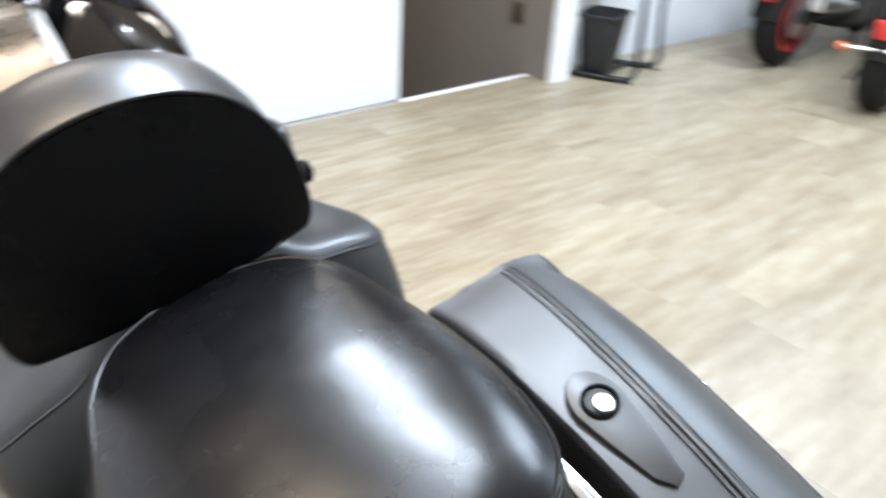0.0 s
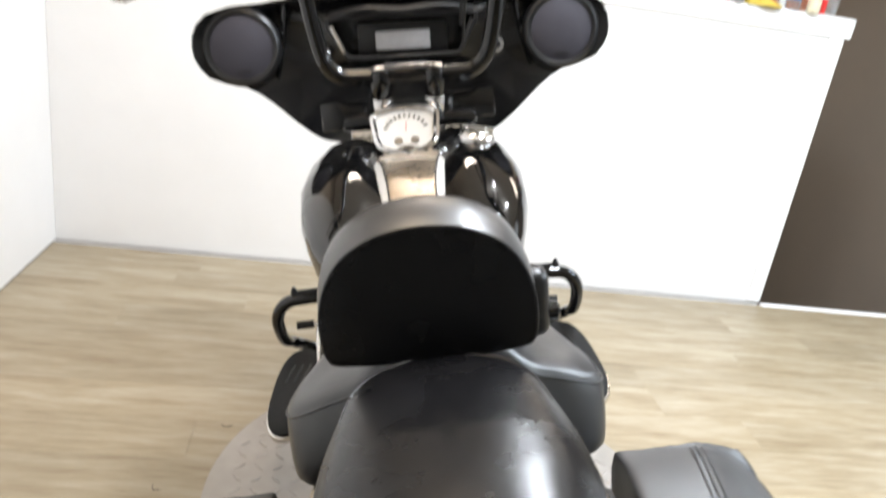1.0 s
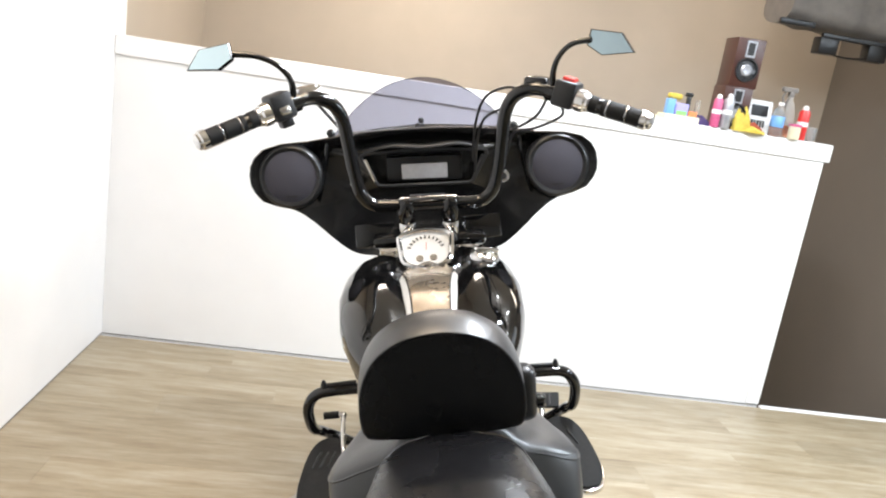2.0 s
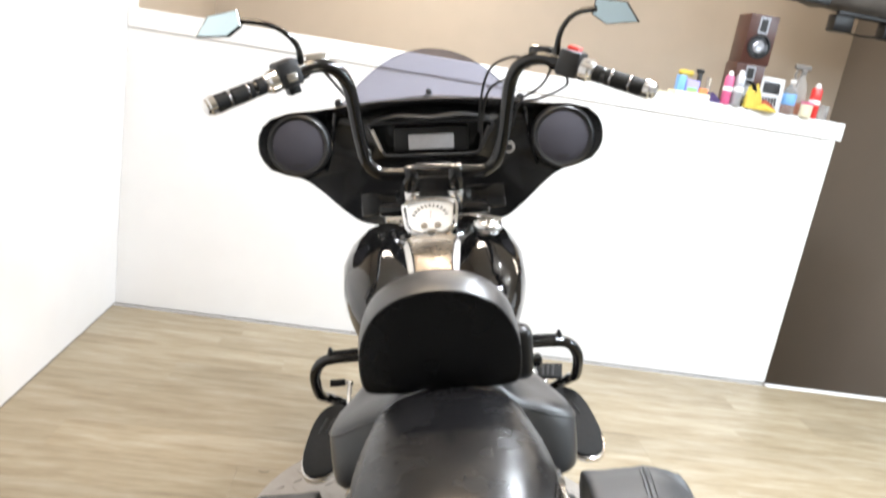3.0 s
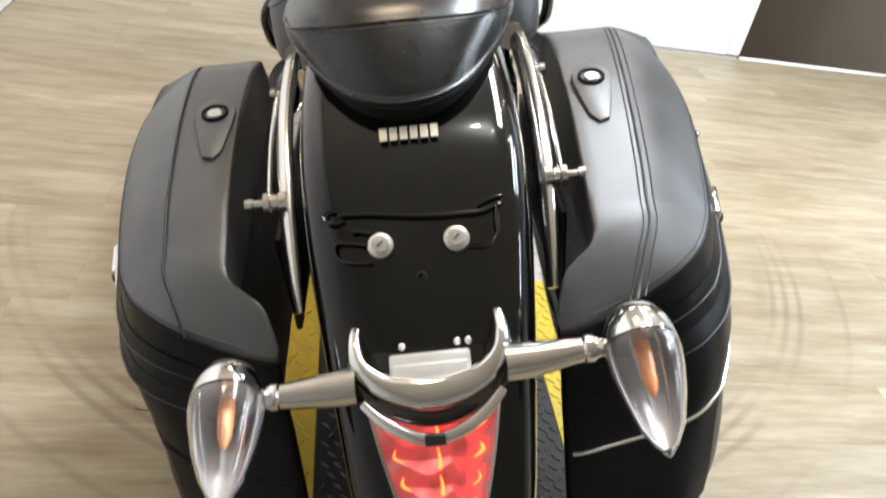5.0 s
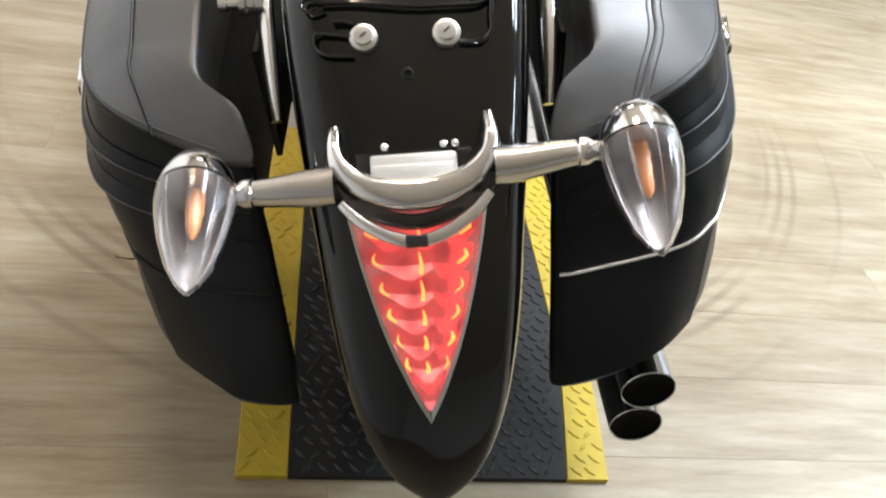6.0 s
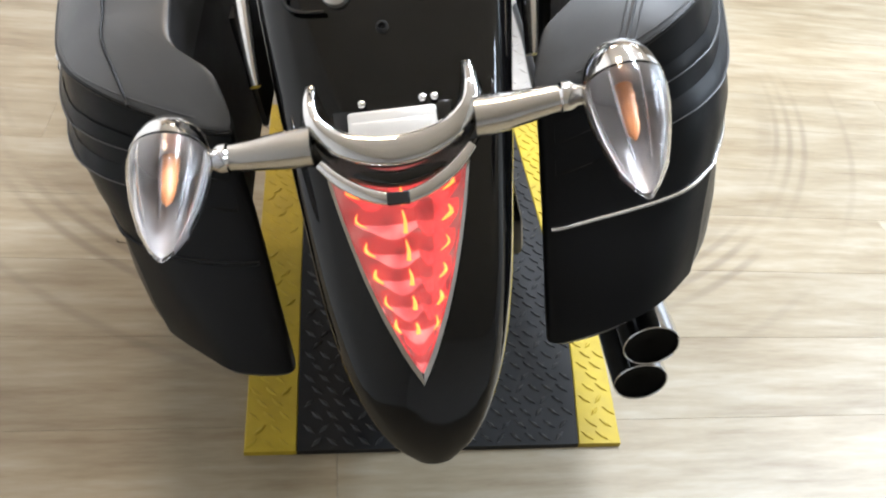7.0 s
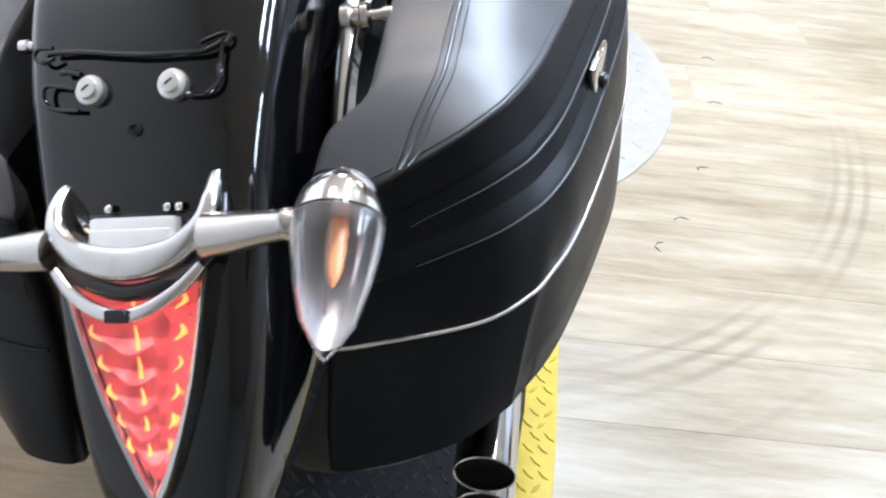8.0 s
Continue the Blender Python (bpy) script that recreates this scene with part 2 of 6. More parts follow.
def tube(points, r, seg=12, per=6, radii=None, closed=False, squash=1.0):
    line = smooth_line(points, per, closed) if per > 1 else [Vector(p) for p in points]
    rings, n = [], len(line)
    up = None
    for i, c in enumerate(line):
        if closed:
            d = (line[(i + 1) % n] - line[i - 1]).normalized()
        else:
            d = (line[min(i + 1, n - 1)] - line[max(i - 1, 0)]).normalized()
        if up is None:
            up = d.orthogonal().normalized()
        up = (up - d * up.dot(d)).normalized()
        side = d.cross(up)
        rad = r if radii is None else float(np.interp(i / (n - 1), np.linspace(0, 1, len(radii)), radii))
        rings.append([c + rad * (math.cos(2 * math.pi * k / seg) * up + squash * math.sin(2 * math.pi * k / seg) * side) for k in range(seg)])
    if closed:
        rings.append(rings[0])
        bm = loft(rings, False)
        bmesh.ops.remove_doubles(bm, verts=bm.verts[:], dist=1e-6)
        return bm
    return loft(rings)


def lathe(profile, seg=32, m=None):
    """Turns (radius, height) pairs round z."""
    rings = [[Vector((r * math.cos(2 * math.pi * k / seg), r * math.sin(2 * math.pi * k / seg), z)) for k in range(seg)] for r, z in profile]
    bm = loft(rings)
    if m is not None:
        bm.transform(m)
    return bm


def slab(outline, depth, bevel=0.0, m=None):
    """A flat outline in x and y, made depth thick downwards from z 0."""
    bm = bmesh.new()
    f = bm.faces.new([bm.verts.new((x, y, 0)) for x, y in outline])
    r = bmesh.ops.extrude_face_region(bm, geom=[f])
    for v in [g for g in r["geom"] if isinstance(g, bmesh.types.BMVert)]:
        v.co.z -= depth
    bmesh.ops.recalc_face_normals(bm, faces=bm.faces[:])
    if bevel:
        rim = [e for e in bm.edges if abs(e.verts[0].co.z - e.verts[1].co.z) < 1e-7]
        bmesh.ops.bevel(bm, geom=rim, offset=bevel, segments=2, profile=0.5, affect="EDGES")
    if m is not None:
        bm.transform(m)
    return bm


def joined(*bms):
    out = bmesh.new()
    for b in bms:
        me = bpy.data.meshes.new("joint")
        b.to_mesh(me)
        b.free()
        out.from_mesh(me)
        bpy.data.meshes.remove(me)
    return out


def along(a, b):
    """The pose that lays z from a towards b."""
    a, b = Vector(a), Vector(b)
    return Matrix.Translation(a) @ (b - a).to_track_quat("Z", "Y").to_matrix().to_4x4()


# ---- the room ----
WEST, NORTH, HALF_H, STAIR_X, BACK = -1.495, 2.96, 1.385, 2.76, 4.55
EAST, SOUTH = 7.6, -6.5

floor_base = setting("floor", box(WEST - 0.1, EAST, SOUTH, NORTH - 0.03, -0.06, -0.012), WHITE, "pale oak vinyl plank floor with scuffs", "floor")
setting("wall_west", box(WEST - 0.12, WEST, SOUTH, NORTH + 0.12, -0.06, CEIL), WHITE, "smooth white painted wall with faint scuffs", "wall")
setting("wall_south", box(WEST - 0.12, EAST + 0.12, SOUTH - 0.12, SOUTH, -0.06, CEIL), WHITE, "plain white painted wall", "wall")
setting("wall_east", box(EAST, EAST + 0.12, SOUTH, 3.2, -0.06, CEIL), WHITE, "plain white painted wall", "wall")
setting("wall_half", box(WEST, 1.842, NORTH, NORTH + 0.13, -0.06, HALF_H - 0.085, 0.003), WHITE, "waist-high white guard wall beside a stairwell", "wall")
setting("trim", box(WEST, 1.868, NORTH - 0.012, NORTH + 0.150, HALF_H - 0.085, HALF_H, 0.004), TRIM, "white painted cap board along the guard wall", "trim")
# a shadow line drawn as a thin dark strip at the wall foot
setting("baseboard", joined(box(WEST + 0.004, 1.842, NORTH - 0.004, NORTH + 0.001, 0.0005, 0.003), box(WEST - 0.001, WEST + 0.004, SOUTH, NORTH - 0.004, 0.0005, 0.003)), SHADE_TAN, "thin dark strip drawn for the shadow gap where walls meet the floor", "baseboard")
setting("trim_corner", box(1.772, 1.8445, NORTH - 0.0045, NORTH + 0.01, 0.008, HALF_H - 0.087, 0.002), TRIM, "white corner board at the guard wall end", "trim")
# the side wall's shade is put into its colour
setting("wall_stair_side", joined(box(STAIR_X, STAIR_X + 0.12, 2.78, BACK, -2.4, CEIL)), SHADE_TAN, "tan stairwell wall, its colour darkened for shade, with wall boxes", "wall")
setting("wall_pillar", box(STAIR_X - 0.003, 2.905, 2.745, 2.78, -0.02, CEIL, 0.003), TRIM, "white painted wall end beside the stairwell", "wall")
setting("wall_north_east", box(STAIR_X + 0.12, EAST, 3.05, 3.17, -0.06, CEIL), WHITE, "white painted wall behind rack and bikes", "wall")
setting("wall_back", box(WEST - 0.12, STAIR_X + 0.12, BACK, BACK + 0.12, -2.4, CEIL), TAN, "tan painted wall behind the stairwell", "wall")
setting("wall_stair_west", box(WEST - 0.12, WEST - 0.005, NORTH + 0.12, BACK, -2.4, CEIL), TAN, "tan painted wall closing the stairwell", "wall")
setting("wall_stair_low", box(WEST, STAIR_X, NORTH, NORTH + 0.05, -2.4, -0.065), TAN, "tan painted wall below the landing", "wall")
# Unseen floor, kept dark so little light bounces up the stairwell.
setting("floor_lower", box(WEST - 0.1, STAIR_X + 0.1, NORTH, BACK, -2.5, -2.4), LOWER, "unseen lower floor of the stairwell, dark to cut bounce light", "floor")
setting("ceiling", box(WEST - 0.12, EAST + 0.12, SOUTH - 0.12, BACK + 0.12, CEIL, CEIL + 0.1), CEILING, "warm tan ceiling", "ceiling")
setting("threshold", box(1.845, STAIR_X - 0.004, NORTH - 0.04, NORTH - 0.005, -0.02, 0.005, 0.002), TRIM, "white metal nosing at the top of the stairs", "threshold")


# ---- the turntable, the mat and the floor marks ----
def tread_bars(name, spots, parent, material, size=0.026):
    """Raised lozenge bars of tread plate as one sheet of relief."""
    verts, faces = [], []
    for x, y, a, z in spots:
        c, s = math.cos(a), math.sin(a)
        base = len(verts)
        for u, v, h in ((-1, 0, 0), (0, -0.30, 0), (1, 0, 0), (0, 0.30, 0), (-0.66, 0, 1), (0, -0.12, 1), (0.66, 0, 1), (0, 0.12, 1)):
            px, py = u * size, v * size
            verts.append((x + c * px - s * py, y + s * px + c * py, z + h * 0.0026))
        for q in ((0, 1, 5, 4), (1, 2, 6, 5), (2, 3, 7, 6), (3, 0, 4, 7), (4, 5, 6, 7)):
            faces.append([base + k for k in q])
    me = bpy.data.meshes.new(name)
    me.from_pydata(verts, [], faces)
    me.materials.append(material)
    ob = new(name, me)
    ob.parent = parent
    return tagged(ob, "", "", "", "stuff")


DISC_X, DISC_Y, DISC_R = 0.055, 1.375, 0.628
disc = thing("turntable", "round steel tread-plate turntable flat on the floor", "turntable", "", pose(DISC_X, DISC_Y, 0))
part("plate", lathe([(DISC_R - 0.02, 0.0), (DISC_R, 0.0), (DISC_R, 0.005), (DISC_R - 0.003, 0.0075), (0.0005, 0.0075)], 96), PLATE, disc)
spots = []
for i in range(-12, 13):
    for j in range(-12, 13):
        x, y = i * 0.05, j * 0.05
        if x * x + y * y < (DISC_R - 0.03) ** 2 and not (y + DISC_Y < 0.98 and abs(x + DISC_X) < 0.33):
            spots.append((x, y, radians(45 if (i + j) % 2 else -45), 0.0074))
tread_bars("tread", spots, disc, PLATE, 0.021)

MAT_X0, MAT_X1, MAT_Y0, MAT_Y1 = -0.304, 0.306, 0.036, 0.95
floor_mat = thing("tread_mat", "black tread mat with worn yellow side stripes", "mat", "", pose(0, 0, 0))


def mat_edge(k, y):
    """The mat's four long edges at y: the stripe by the pipes lies bent."""
    return float(np.interp(y, (0.036, 0.20, 0.30, 0.95), ((-0.304, -0.307, -0.309, -0.312), (-0.2255, -0.226, -0.227, -0.229), (0.227, 0.254, 0.268, 0.272), (0.300, 0.318, 0.323, 0.368))[k]))


def mat_strip(k, gap):
    rings = []
    for y in [MAT_Y0 + (MAT_Y1 - MAT_Y0) * q / 12 for q in range(13)]:
        x0, x1 = mat_edge(k, y) + gap, mat_edge(k + 1, y) - gap
        rings.append([Vector((x0, y, 0)), Vector((x1, y, 0)), Vector((x1, y, 0.0095)), Vector((x1 - 0.0015, y, 0.011)), Vector((x0 + 0.0015, y, 0.011)), Vector((x0, y, 0.0095))])
    return loft(rings)


part("stripe", mat_strip(0, 0.0003), YELLOW, floor_mat, "worn yellow stripe")
part("centre", mat_strip(1, 0.0003), MATBLACK, floor_mat)
part("stripe", mat_strip(2, 0.0003), YELLOW, floor_mat, "worn yellow stripe")
for k, name, m in ((0, "stripe_tread", YELLOW), (1, "centre_tread", TREAD), (2, "stripe_tread", YELLOW)):
    spots = []
    for i in range(-14, 18):
        for j in range(40):
            x, y = i * 0.0245 + (0.0122 if j % 2 else 0.0), MAT_Y0 + 0.014 + j * 0.0235
            if mat_edge(k, y) + 0.009 < x < mat_edge(k + 1, y) - 0.009 and y < MAT_Y1 - 0.012:
                spots.append((x, y, radians(-42 if (i + j // 2) % 4 else 48), 0.0109))
    tread_bars(name, spots, floor_mat, m, 0.0130)


# ---- the motorcycle, in its own upright frame; it leans on its side stand ----
LEAN, HEADING, BASE = 13.270, -2.156, 0.0775
bike = thing("motorcycle", "black cruiser motorcycle with saddlebags, leaning on its side stand", "motorcycle", "",
             Matrix.Translation((0, 0, BASE)) @ Matrix.Rotation(radians(HEADING), 4, "Z") @ Matrix.Rotation(radians(-LEAN), 4, "Y"))


# rear fender
FEND = [(0.62, 0.79, 0.128), (0.45, 0.81, 0.130), (0.30, 0.808, 0.131), (0.20, 0.797, 0.130), (0.11, 0.768, 0.128), (0.04, 0.718, 0.124), (-0.02, 0.658, 0.117), (-0.08, 0.588, 0.108),
        (-0.14, 0.516, 0.096), (-0.185, 0.455, 0.080), (-0.208, 0.415, 0.063), (-0.221, 0.388, 0.043), (-0.227, 0.372, 0.020)]
line = smooth_line([(w, y, z) for y, z, w in FEND], 5)
rings = []
for i, c in enumerate(line):
    a, b = line[max(i - 1, 0)], line[min(i + 1, len(line) - 1)]
    t = Vector((0, b.y - a.y, b.z - a.z)).normalized()
    out = Vector((0, -t.z, t.y))
    if out.z < 0:
        out = -out
    w = c.x
    drop = 0.16 if c.y > -0.1 else 0.16 - 0.11 * min(1, (-0.1 - c.y) / 0.12)
    ring = []
    for k in range(25):
        s = -1 + 2 * k / 24
        e = abs(s)
        x = w * math.copysign(min(1.0, 1.28 * e - 0.28 * e ** 4), s)
        h = -0.012 * e * e - (drop * max(0, (e - 0.62) / 0.38) ** 1.7)
        ring.append(Vector((x, c.y, c.z)) + out * h)
    inner = [v - out * 0.006 + Vector((-0.004 * (1 if v.x > 0 else -1), 0, 0)) for v in reversed(ring)]
    rings.append(ring + inner)
fender = part("rear_fender", loft(rings), GLOSS, bike, "glossy black rear fender tapering to a point")

# rear and front wheel
def wheel(name, y, z, r, w, rim_r):
    ob = part(name, lathe([(rim_r * 0.25, -w * 0.3), (rim_r * 0.3, -w * 0.36), (rim_r * 0.3, w * 0.36), (rim_r * 0.25, w * 0.3)], 24, pose(0, y, z, 0, 90, 0)), SATIN, bike)
    prof = []
    for k in range(13):
        a = math.pi * (k / 12 - 0.5)
        prof.append((rim_r + (r - rim_r) * (0.35 + 0.65 * math.cos(a)), 0.5 * w * math.sin(a)))
    prof = [(rim_r, -0.4 * w)] + prof + [(rim_r, 0.4 * w)]
    part("tyre", lathe(prof, 48, pose(0, y, z, 0, 90, 0)), RUBBER, ob)
    part("rim", lathe([(rim_r - 0.02, -0.36 * w), (rim_r + 0.002, -0.42 * w), (rim_r + 0.002, 0.42 * w), (rim_r - 0.02, 0.36 * w)], 48, pose(0, y, z, 0, 90, 0)), SATIN, ob)
    for k in range(7):
        a = 2 * math.pi * k / 7
        d = Vector((0, math.cos(a), math.sin(a)))
        c = Vector((0, y, z))
        part("spoke", tube([c + d * rim_r * 0.25, c + d * (rim_r - 0.01)], 0.014, 8, 1), SATIN, ob)


GROUND = -BASE / math.cos(radians(LEAN))
wheel("rear_wheel", 0.30, GROUND + 0.345, 0.320, 0.165, 0.205)
wheel("front_wheel", 1.885, GROUND + 0.338, 0.320, 0.13, 0.23)

# strap of the removed rack, its two bolts, the hole and the badge on the fender
LIFT = Vector((0, -0.003, 0.0045))


def wire(pts, r):
    return tube([Vector(p) + LIFT for p in pts], r, 8, 5)


strap = part("bracket", joined(
    wire([(-0.072, 0.0475, 0.7225), (-0.046, 0.0455, 0.7225), (-0.020, 0.042, 0.7209), (0.010, 0.039, 0.7188), (0.041, 0.039, 0.7178), (0.062, 0.040, 0.7175), (0.0756, 0.046, 0.7208)], 0.0022),
    wire([(-0.0697, 0.0507, 0.7246), (-0.0829, 0.0517, 0.7245), (-0.0862, 0.0468, 0.7205), (-0.0781, 0.0420, 0.7175), (-0.0675, 0.0437, 0.7196)], 0.0018),
    wire([(0.058, 0.0455, 0.7215), (0.0709, 0.0495, 0.7240), (0.081, 0.0513, 0.7246), (0.080, 0.0465, 0.7205), (0.0735, 0.043, 0.7185)], 0.0018),
    wire([(0.0756, 0.0459, 0.7208), (0.0735, 0.0336, 0.7103), (0.0730, 0.0243, 0.7012), (0.064, 0.017, 0.6950), (0.0459, 0.0163, 0.6955)], 0.0019),
    wire([(-0.044, 0.0235, 0.7022), (-0.0638, 0.0269, 0.7044), (-0.0755, 0.0275, 0.7042), (-0.0768, 0.0202, 0.6970), (-0.0678, 0.0144, 0.6920), (-0.045, 0.0119, 0.6905)], 0.0019),
    wire([(-0.0605, 0.0339, 0.7117), (-0.0527, 0.0339, 0.7121), (-0.0425, 0.0314, 0.7104)], 0.0024)), GLOSS, bike, "bent black wire bracket")
N_BOLT = Vector((0, -0.62, 0.78)).normalized()
for s in (-1, 1):
    c = Vector((0.035 * s, 0.020, 0.7055))
    b = part("bolt", lathe([(0.0005, -0.006), (0.0112, -0.006), (0.0122, -0.001), (0.0118, 0.002), (0.0085, 0.003), (0.0078, 0.0065), (0.0005, 0.007)], 24, along(c, c + N_BOLT)), STEEL, bike, "silver zinc bolt")
    part("bolt_slot", box(-0.0035, 0.0035, -0.0007, 0.0007, 0.0066, 0.0075, 0, 2, along(c, c + N_BOLT) @ pose(0, 0, 0, 0, 0, 40)), INK, b)
hole_c = Vector((0, 0.0, 0.6805))
part("grommet", lathe([(0.0005, -0.003), (0.0055, -0.002), (0.0055, 0.0015), (0.0035, 0.002), (0.003, 0.0), (0.0005, -0.001)], 16, along(hole_c, hole_c + N_BOLT)), RUBBER, bike)
for k in range(6):
    part("badge_bar", box(-0.0038, 0.0038, -0.0075, 0.0075, 0, 0.0016, 0.0005, 1, Matrix.Translation((-0.0245 + k * 0.0098, 0.108, 0.7715)) @ pose(0, 0, 0, 28, 0, 0)), BADGE, bike)

# tail lamp
TAIL_TOP, TAIL_TIP = Vector((0, -0.082, 0.603)), Vector((0, -0.196, 0.452))
T_DOWN = (TAIL_TIP - TAIL_TOP).normalized()
T_OUT = Vector((0, T_DOWN.z, -T_DOWN.y))
if T_OUT.y > 0:
    T_OUT = -T_OUT
T_LEN = (TAIL_TIP - TAIL_TOP).length


def tail_point(u, v, h):
    """u across, v down from 0 to 1, h outwards."""
    return TAIL_TOP + Vector((u, 0, 0)) + T_DOWN * (v * T_LEN) + T_OUT * h


def tail_half(v, rim=0.0):
    """Half the lamp's width at v; rim draws the outline in."""
    return max(0.0, float(np.interp(v, (-0.05, 0, 0.2, 0.4, 0.55, 0.7, 0.85, 0.94, 1.0), (0.0605, 0.0595, 0.0528, 0.0440, 0.0362, 0.0265, 0.0150, 0.0068, 0.0))) - rim)


def tail_loop(rim, tip, h):
    """A closed outline of the lamp, drawn in by rim, h above its bed."""
    side = [(tail_half(v * (1 + rim * 3), rim), v * tip) for v in (-0.05, 0, 0.08, 0.16, 0.25, 0.34, 0.43, 0.52, 0.61, 0.7, 0.78, 0.85, 0.91, 0.96)]
    return [tail_point(u, v, h) for u, v in side] + [tail_point(0, tip, h)] + [tail_point(-u, v, h) for u, v in reversed(side)]


tail = part("tail_lamp", loft([tail_loop(-0.0006, 1.0, -0.014), tail_loop(-0.0006, 1.0, 0.004), tail_loop(0.0004, 0.992, 0.0075), tail_loop(0.0028, 0.972, 0.0070), tail_loop(0.0036, 0.965, 0.0020)], False), CHROME, bike, "chrome V-shaped tail lamp with lit red lens")
part("backing", loft([tail_loop(0.0032, 0.968, -0.004), tail_loop(0.0032, 0.968, -0.0022)]), LAMPBED, tail, "pink-lit mirror bed")
part("lens", loft([tail_loop(0.0034, 0.965, 0.0060), tail_loop(0.0042, 0.96, 0.0095), tail_loop(0.016, 0.84, 0.0125), tail_loop(0.030, 0.66, 0.0135)]), REDLENS, tail, "clear red-tinted lens").visible_shadow = False
# overlapping rows of wide scallops, each tipped like a fish scale
ROWS = (0.10, 0.23, 0.36, 0.48, 0.60, 0.71, 0.81, 0.89)
for k, v in enumerate(ROWS):
    hw = tail_half(v, 0.0050)
    deep = 0.150 if k < 6 else 0.10
    lobes = ((-0.20, 0.78, PINKGLOW), (0.60, 0.38, REDGLOW), (0.40, 0.30, SCALE)) if k < 5 else ((0.0, 0.95, PINKGLOW if k % 2 else REDGLOW),)
    if k == 0:
        lobes = ((-0.48, 0.46, SCALE), (0.10, 0.44, REDGLOW), (0.62, 0.36, SCALE))
    for q, (c, wide, m) in enumerate(lobes):
        rows_k = []
        for j in range(8):
            w = j / 7
            wide_j = hw * wide * (1 - 0.55 * w ** 3)
            rows_k.append([tail_point(c * hw + wide_j * x, v - 0.055 + deep * w * (1 - 0.25 * x * x), -0.0012 + (0.0050 + 0.0010 * q) * (1 - x * x) * (0.2 + 0.8 * w)) for x in [-1 + 2 * i / 10 for i in range(11)]])
        under = [[p - T_OUT * 0.0009 for p in reversed(r)] for r in rows_k]
        full = [a + b for a, b in zip(rows_k, under)]
        facet = part("facet", loft(full[:5]), SCALE if m is PINKGLOW else m, tail)
        part("facet_rim", loft(full[4:]), PINKGLOW if m is PINKGLOW else REDGLOW, facet)
for k, v in enumerate(ROWS[:6]):
    hw = tail_half(v, 0.0050)
    for sd in (-1, 1):
        size = 0.0016 + 0.0006 * ((k + sd) % 3)
        part("lamp_core", tube([tail_point(sd * hw * 0.80, v - 0.034, 0.0050), tail_point(sd * hw * 0.84, v, 0.0056), tail_point(sd * hw * 0.66, v + 0.032, 0.0050)], size, 6, 3, [size * 0.3, size, size * 0.4], squash=0.6), HOTGLOW, tail)
for v0, v1 in ((0.09, 0.17), (0.20, 0.30), (0.33, 0.42), (0.46, 0.53), (0.58, 0.64), (0.70, 0.75)):
    part("lamp_core", tube([tail_point(-0.0006, v0, 0.0060), tail_point(0.0008, 0.5 * (v0 + v1), 0.0066), tail_point(0, v1, 0.0060)], 0.0016, 6, 3, [0.0005, 0.0014, 0.0020]), HOTGLOW, tail)
part("lamp_core", lathe([(0.0005, -0.001), (0.0062, -0.001), (0.0062, 0.001), (0.0005, 0.0015)], 16, along(tail_point(0, -0.015, 0.0068), tail_point(0, -0.015, 0.1))), REDGLOW, tail)

# chrome lamp bracket over the tail: a U with two horns, the licence lamp and the two arms
B_UP = Vector((0, -0.66, 0.75)).normalized()


def band(points, widths, heights):
    """A bent bar with a rounded flat section lying along the fender."""
    line = smooth_line(points, 6)
    rings, n = [], len(line)
    for k, c in enumerate(line):
        d = (line[min(k + 1, n - 1)] - line[max(k - 1, 0)]).normalized()
        side = d.cross(B_UP).normalized()
        w = float(np.interp(k / (n - 1), np.linspace(0, 1, len(widths)), widths))
        h = float(np.interp(k / (n - 1), np.linspace(0, 1, len(heights)), heights))
        rings.append([c + side * (w * math.copysign(abs(math.cos(a)) ** 0.7, math.cos(a))) + B_UP * (h * math.copysign(abs(math.sin(a)) ** 0.8, math.sin(a))) for a in [2 * math.pi * q / 20 for q in range(20)]])
    return loft(rings)


horns = part("lamp_bracket", band([(-0.0655, -0.022, 0.646), (-0.0660, -0.040, 0.639), (-0.0615, -0.058, 0.630), (-0.044, -0.074, 0.622), (-0.022, -0.082, 0.6185), (0, -0.0845, 0.6175), (0.022, -0.082, 0.6190), (0.044, -0.074, 0.623), (0.0615, -0.058, 0.632), (0.0660, -0.040, 0.642), (0.0650, -0.020, 0.651)],
                                  [0.0045, 0.0072, 0.0092, 0.0112, 0.0128, 0.0132, 0.0128, 0.0112, 0.0092, 0.0072, 0.0045], [0.004, 0.011, 0.013, 0.011, 0.009, 0.008, 0.009, 0.011, 0.014, 0.013, 0.006]), CHROME, bike, "chrome U-shaped lamp bracket")
part("bracket_base", band([(-0.070, -0.030, 0.632), (-0.068, -0.062, 0.616), (-0.045, -0.084, 0.605), (0, -0.097, 0.599), (0.045, -0.084, 0.606), (0.068, -0.062, 0.619), (0.070, -0.030, 0.636)], [0.005, 0.007, 0.007, 0.007, 0.007, 0.007, 0.005], [0.010, 0.010, 0.008, 0.007, 0.008, 0.010, 0.010]), GLOSS, horns, "black bracket base")
part("plate_light", box(-0.0365, 0.0365, -0.006, 0.006, -0.028, 0.014, 0.003, 2, Matrix.Translation((0, -0.060, 0.624)) @ pose(0, 0, 0, -48, 0, 0)), SILVER, horns, "silver licence lamp housing")
part("plate_light_lid", box(-0.034, 0.034, -0.003, 0.003, -0.024, 0.004, 0.002, 2, Matrix.Translation((0, -0.0640, 0.629)) @ pose(0, 0, 0, -48, 0, 0)), SILVER, horns)
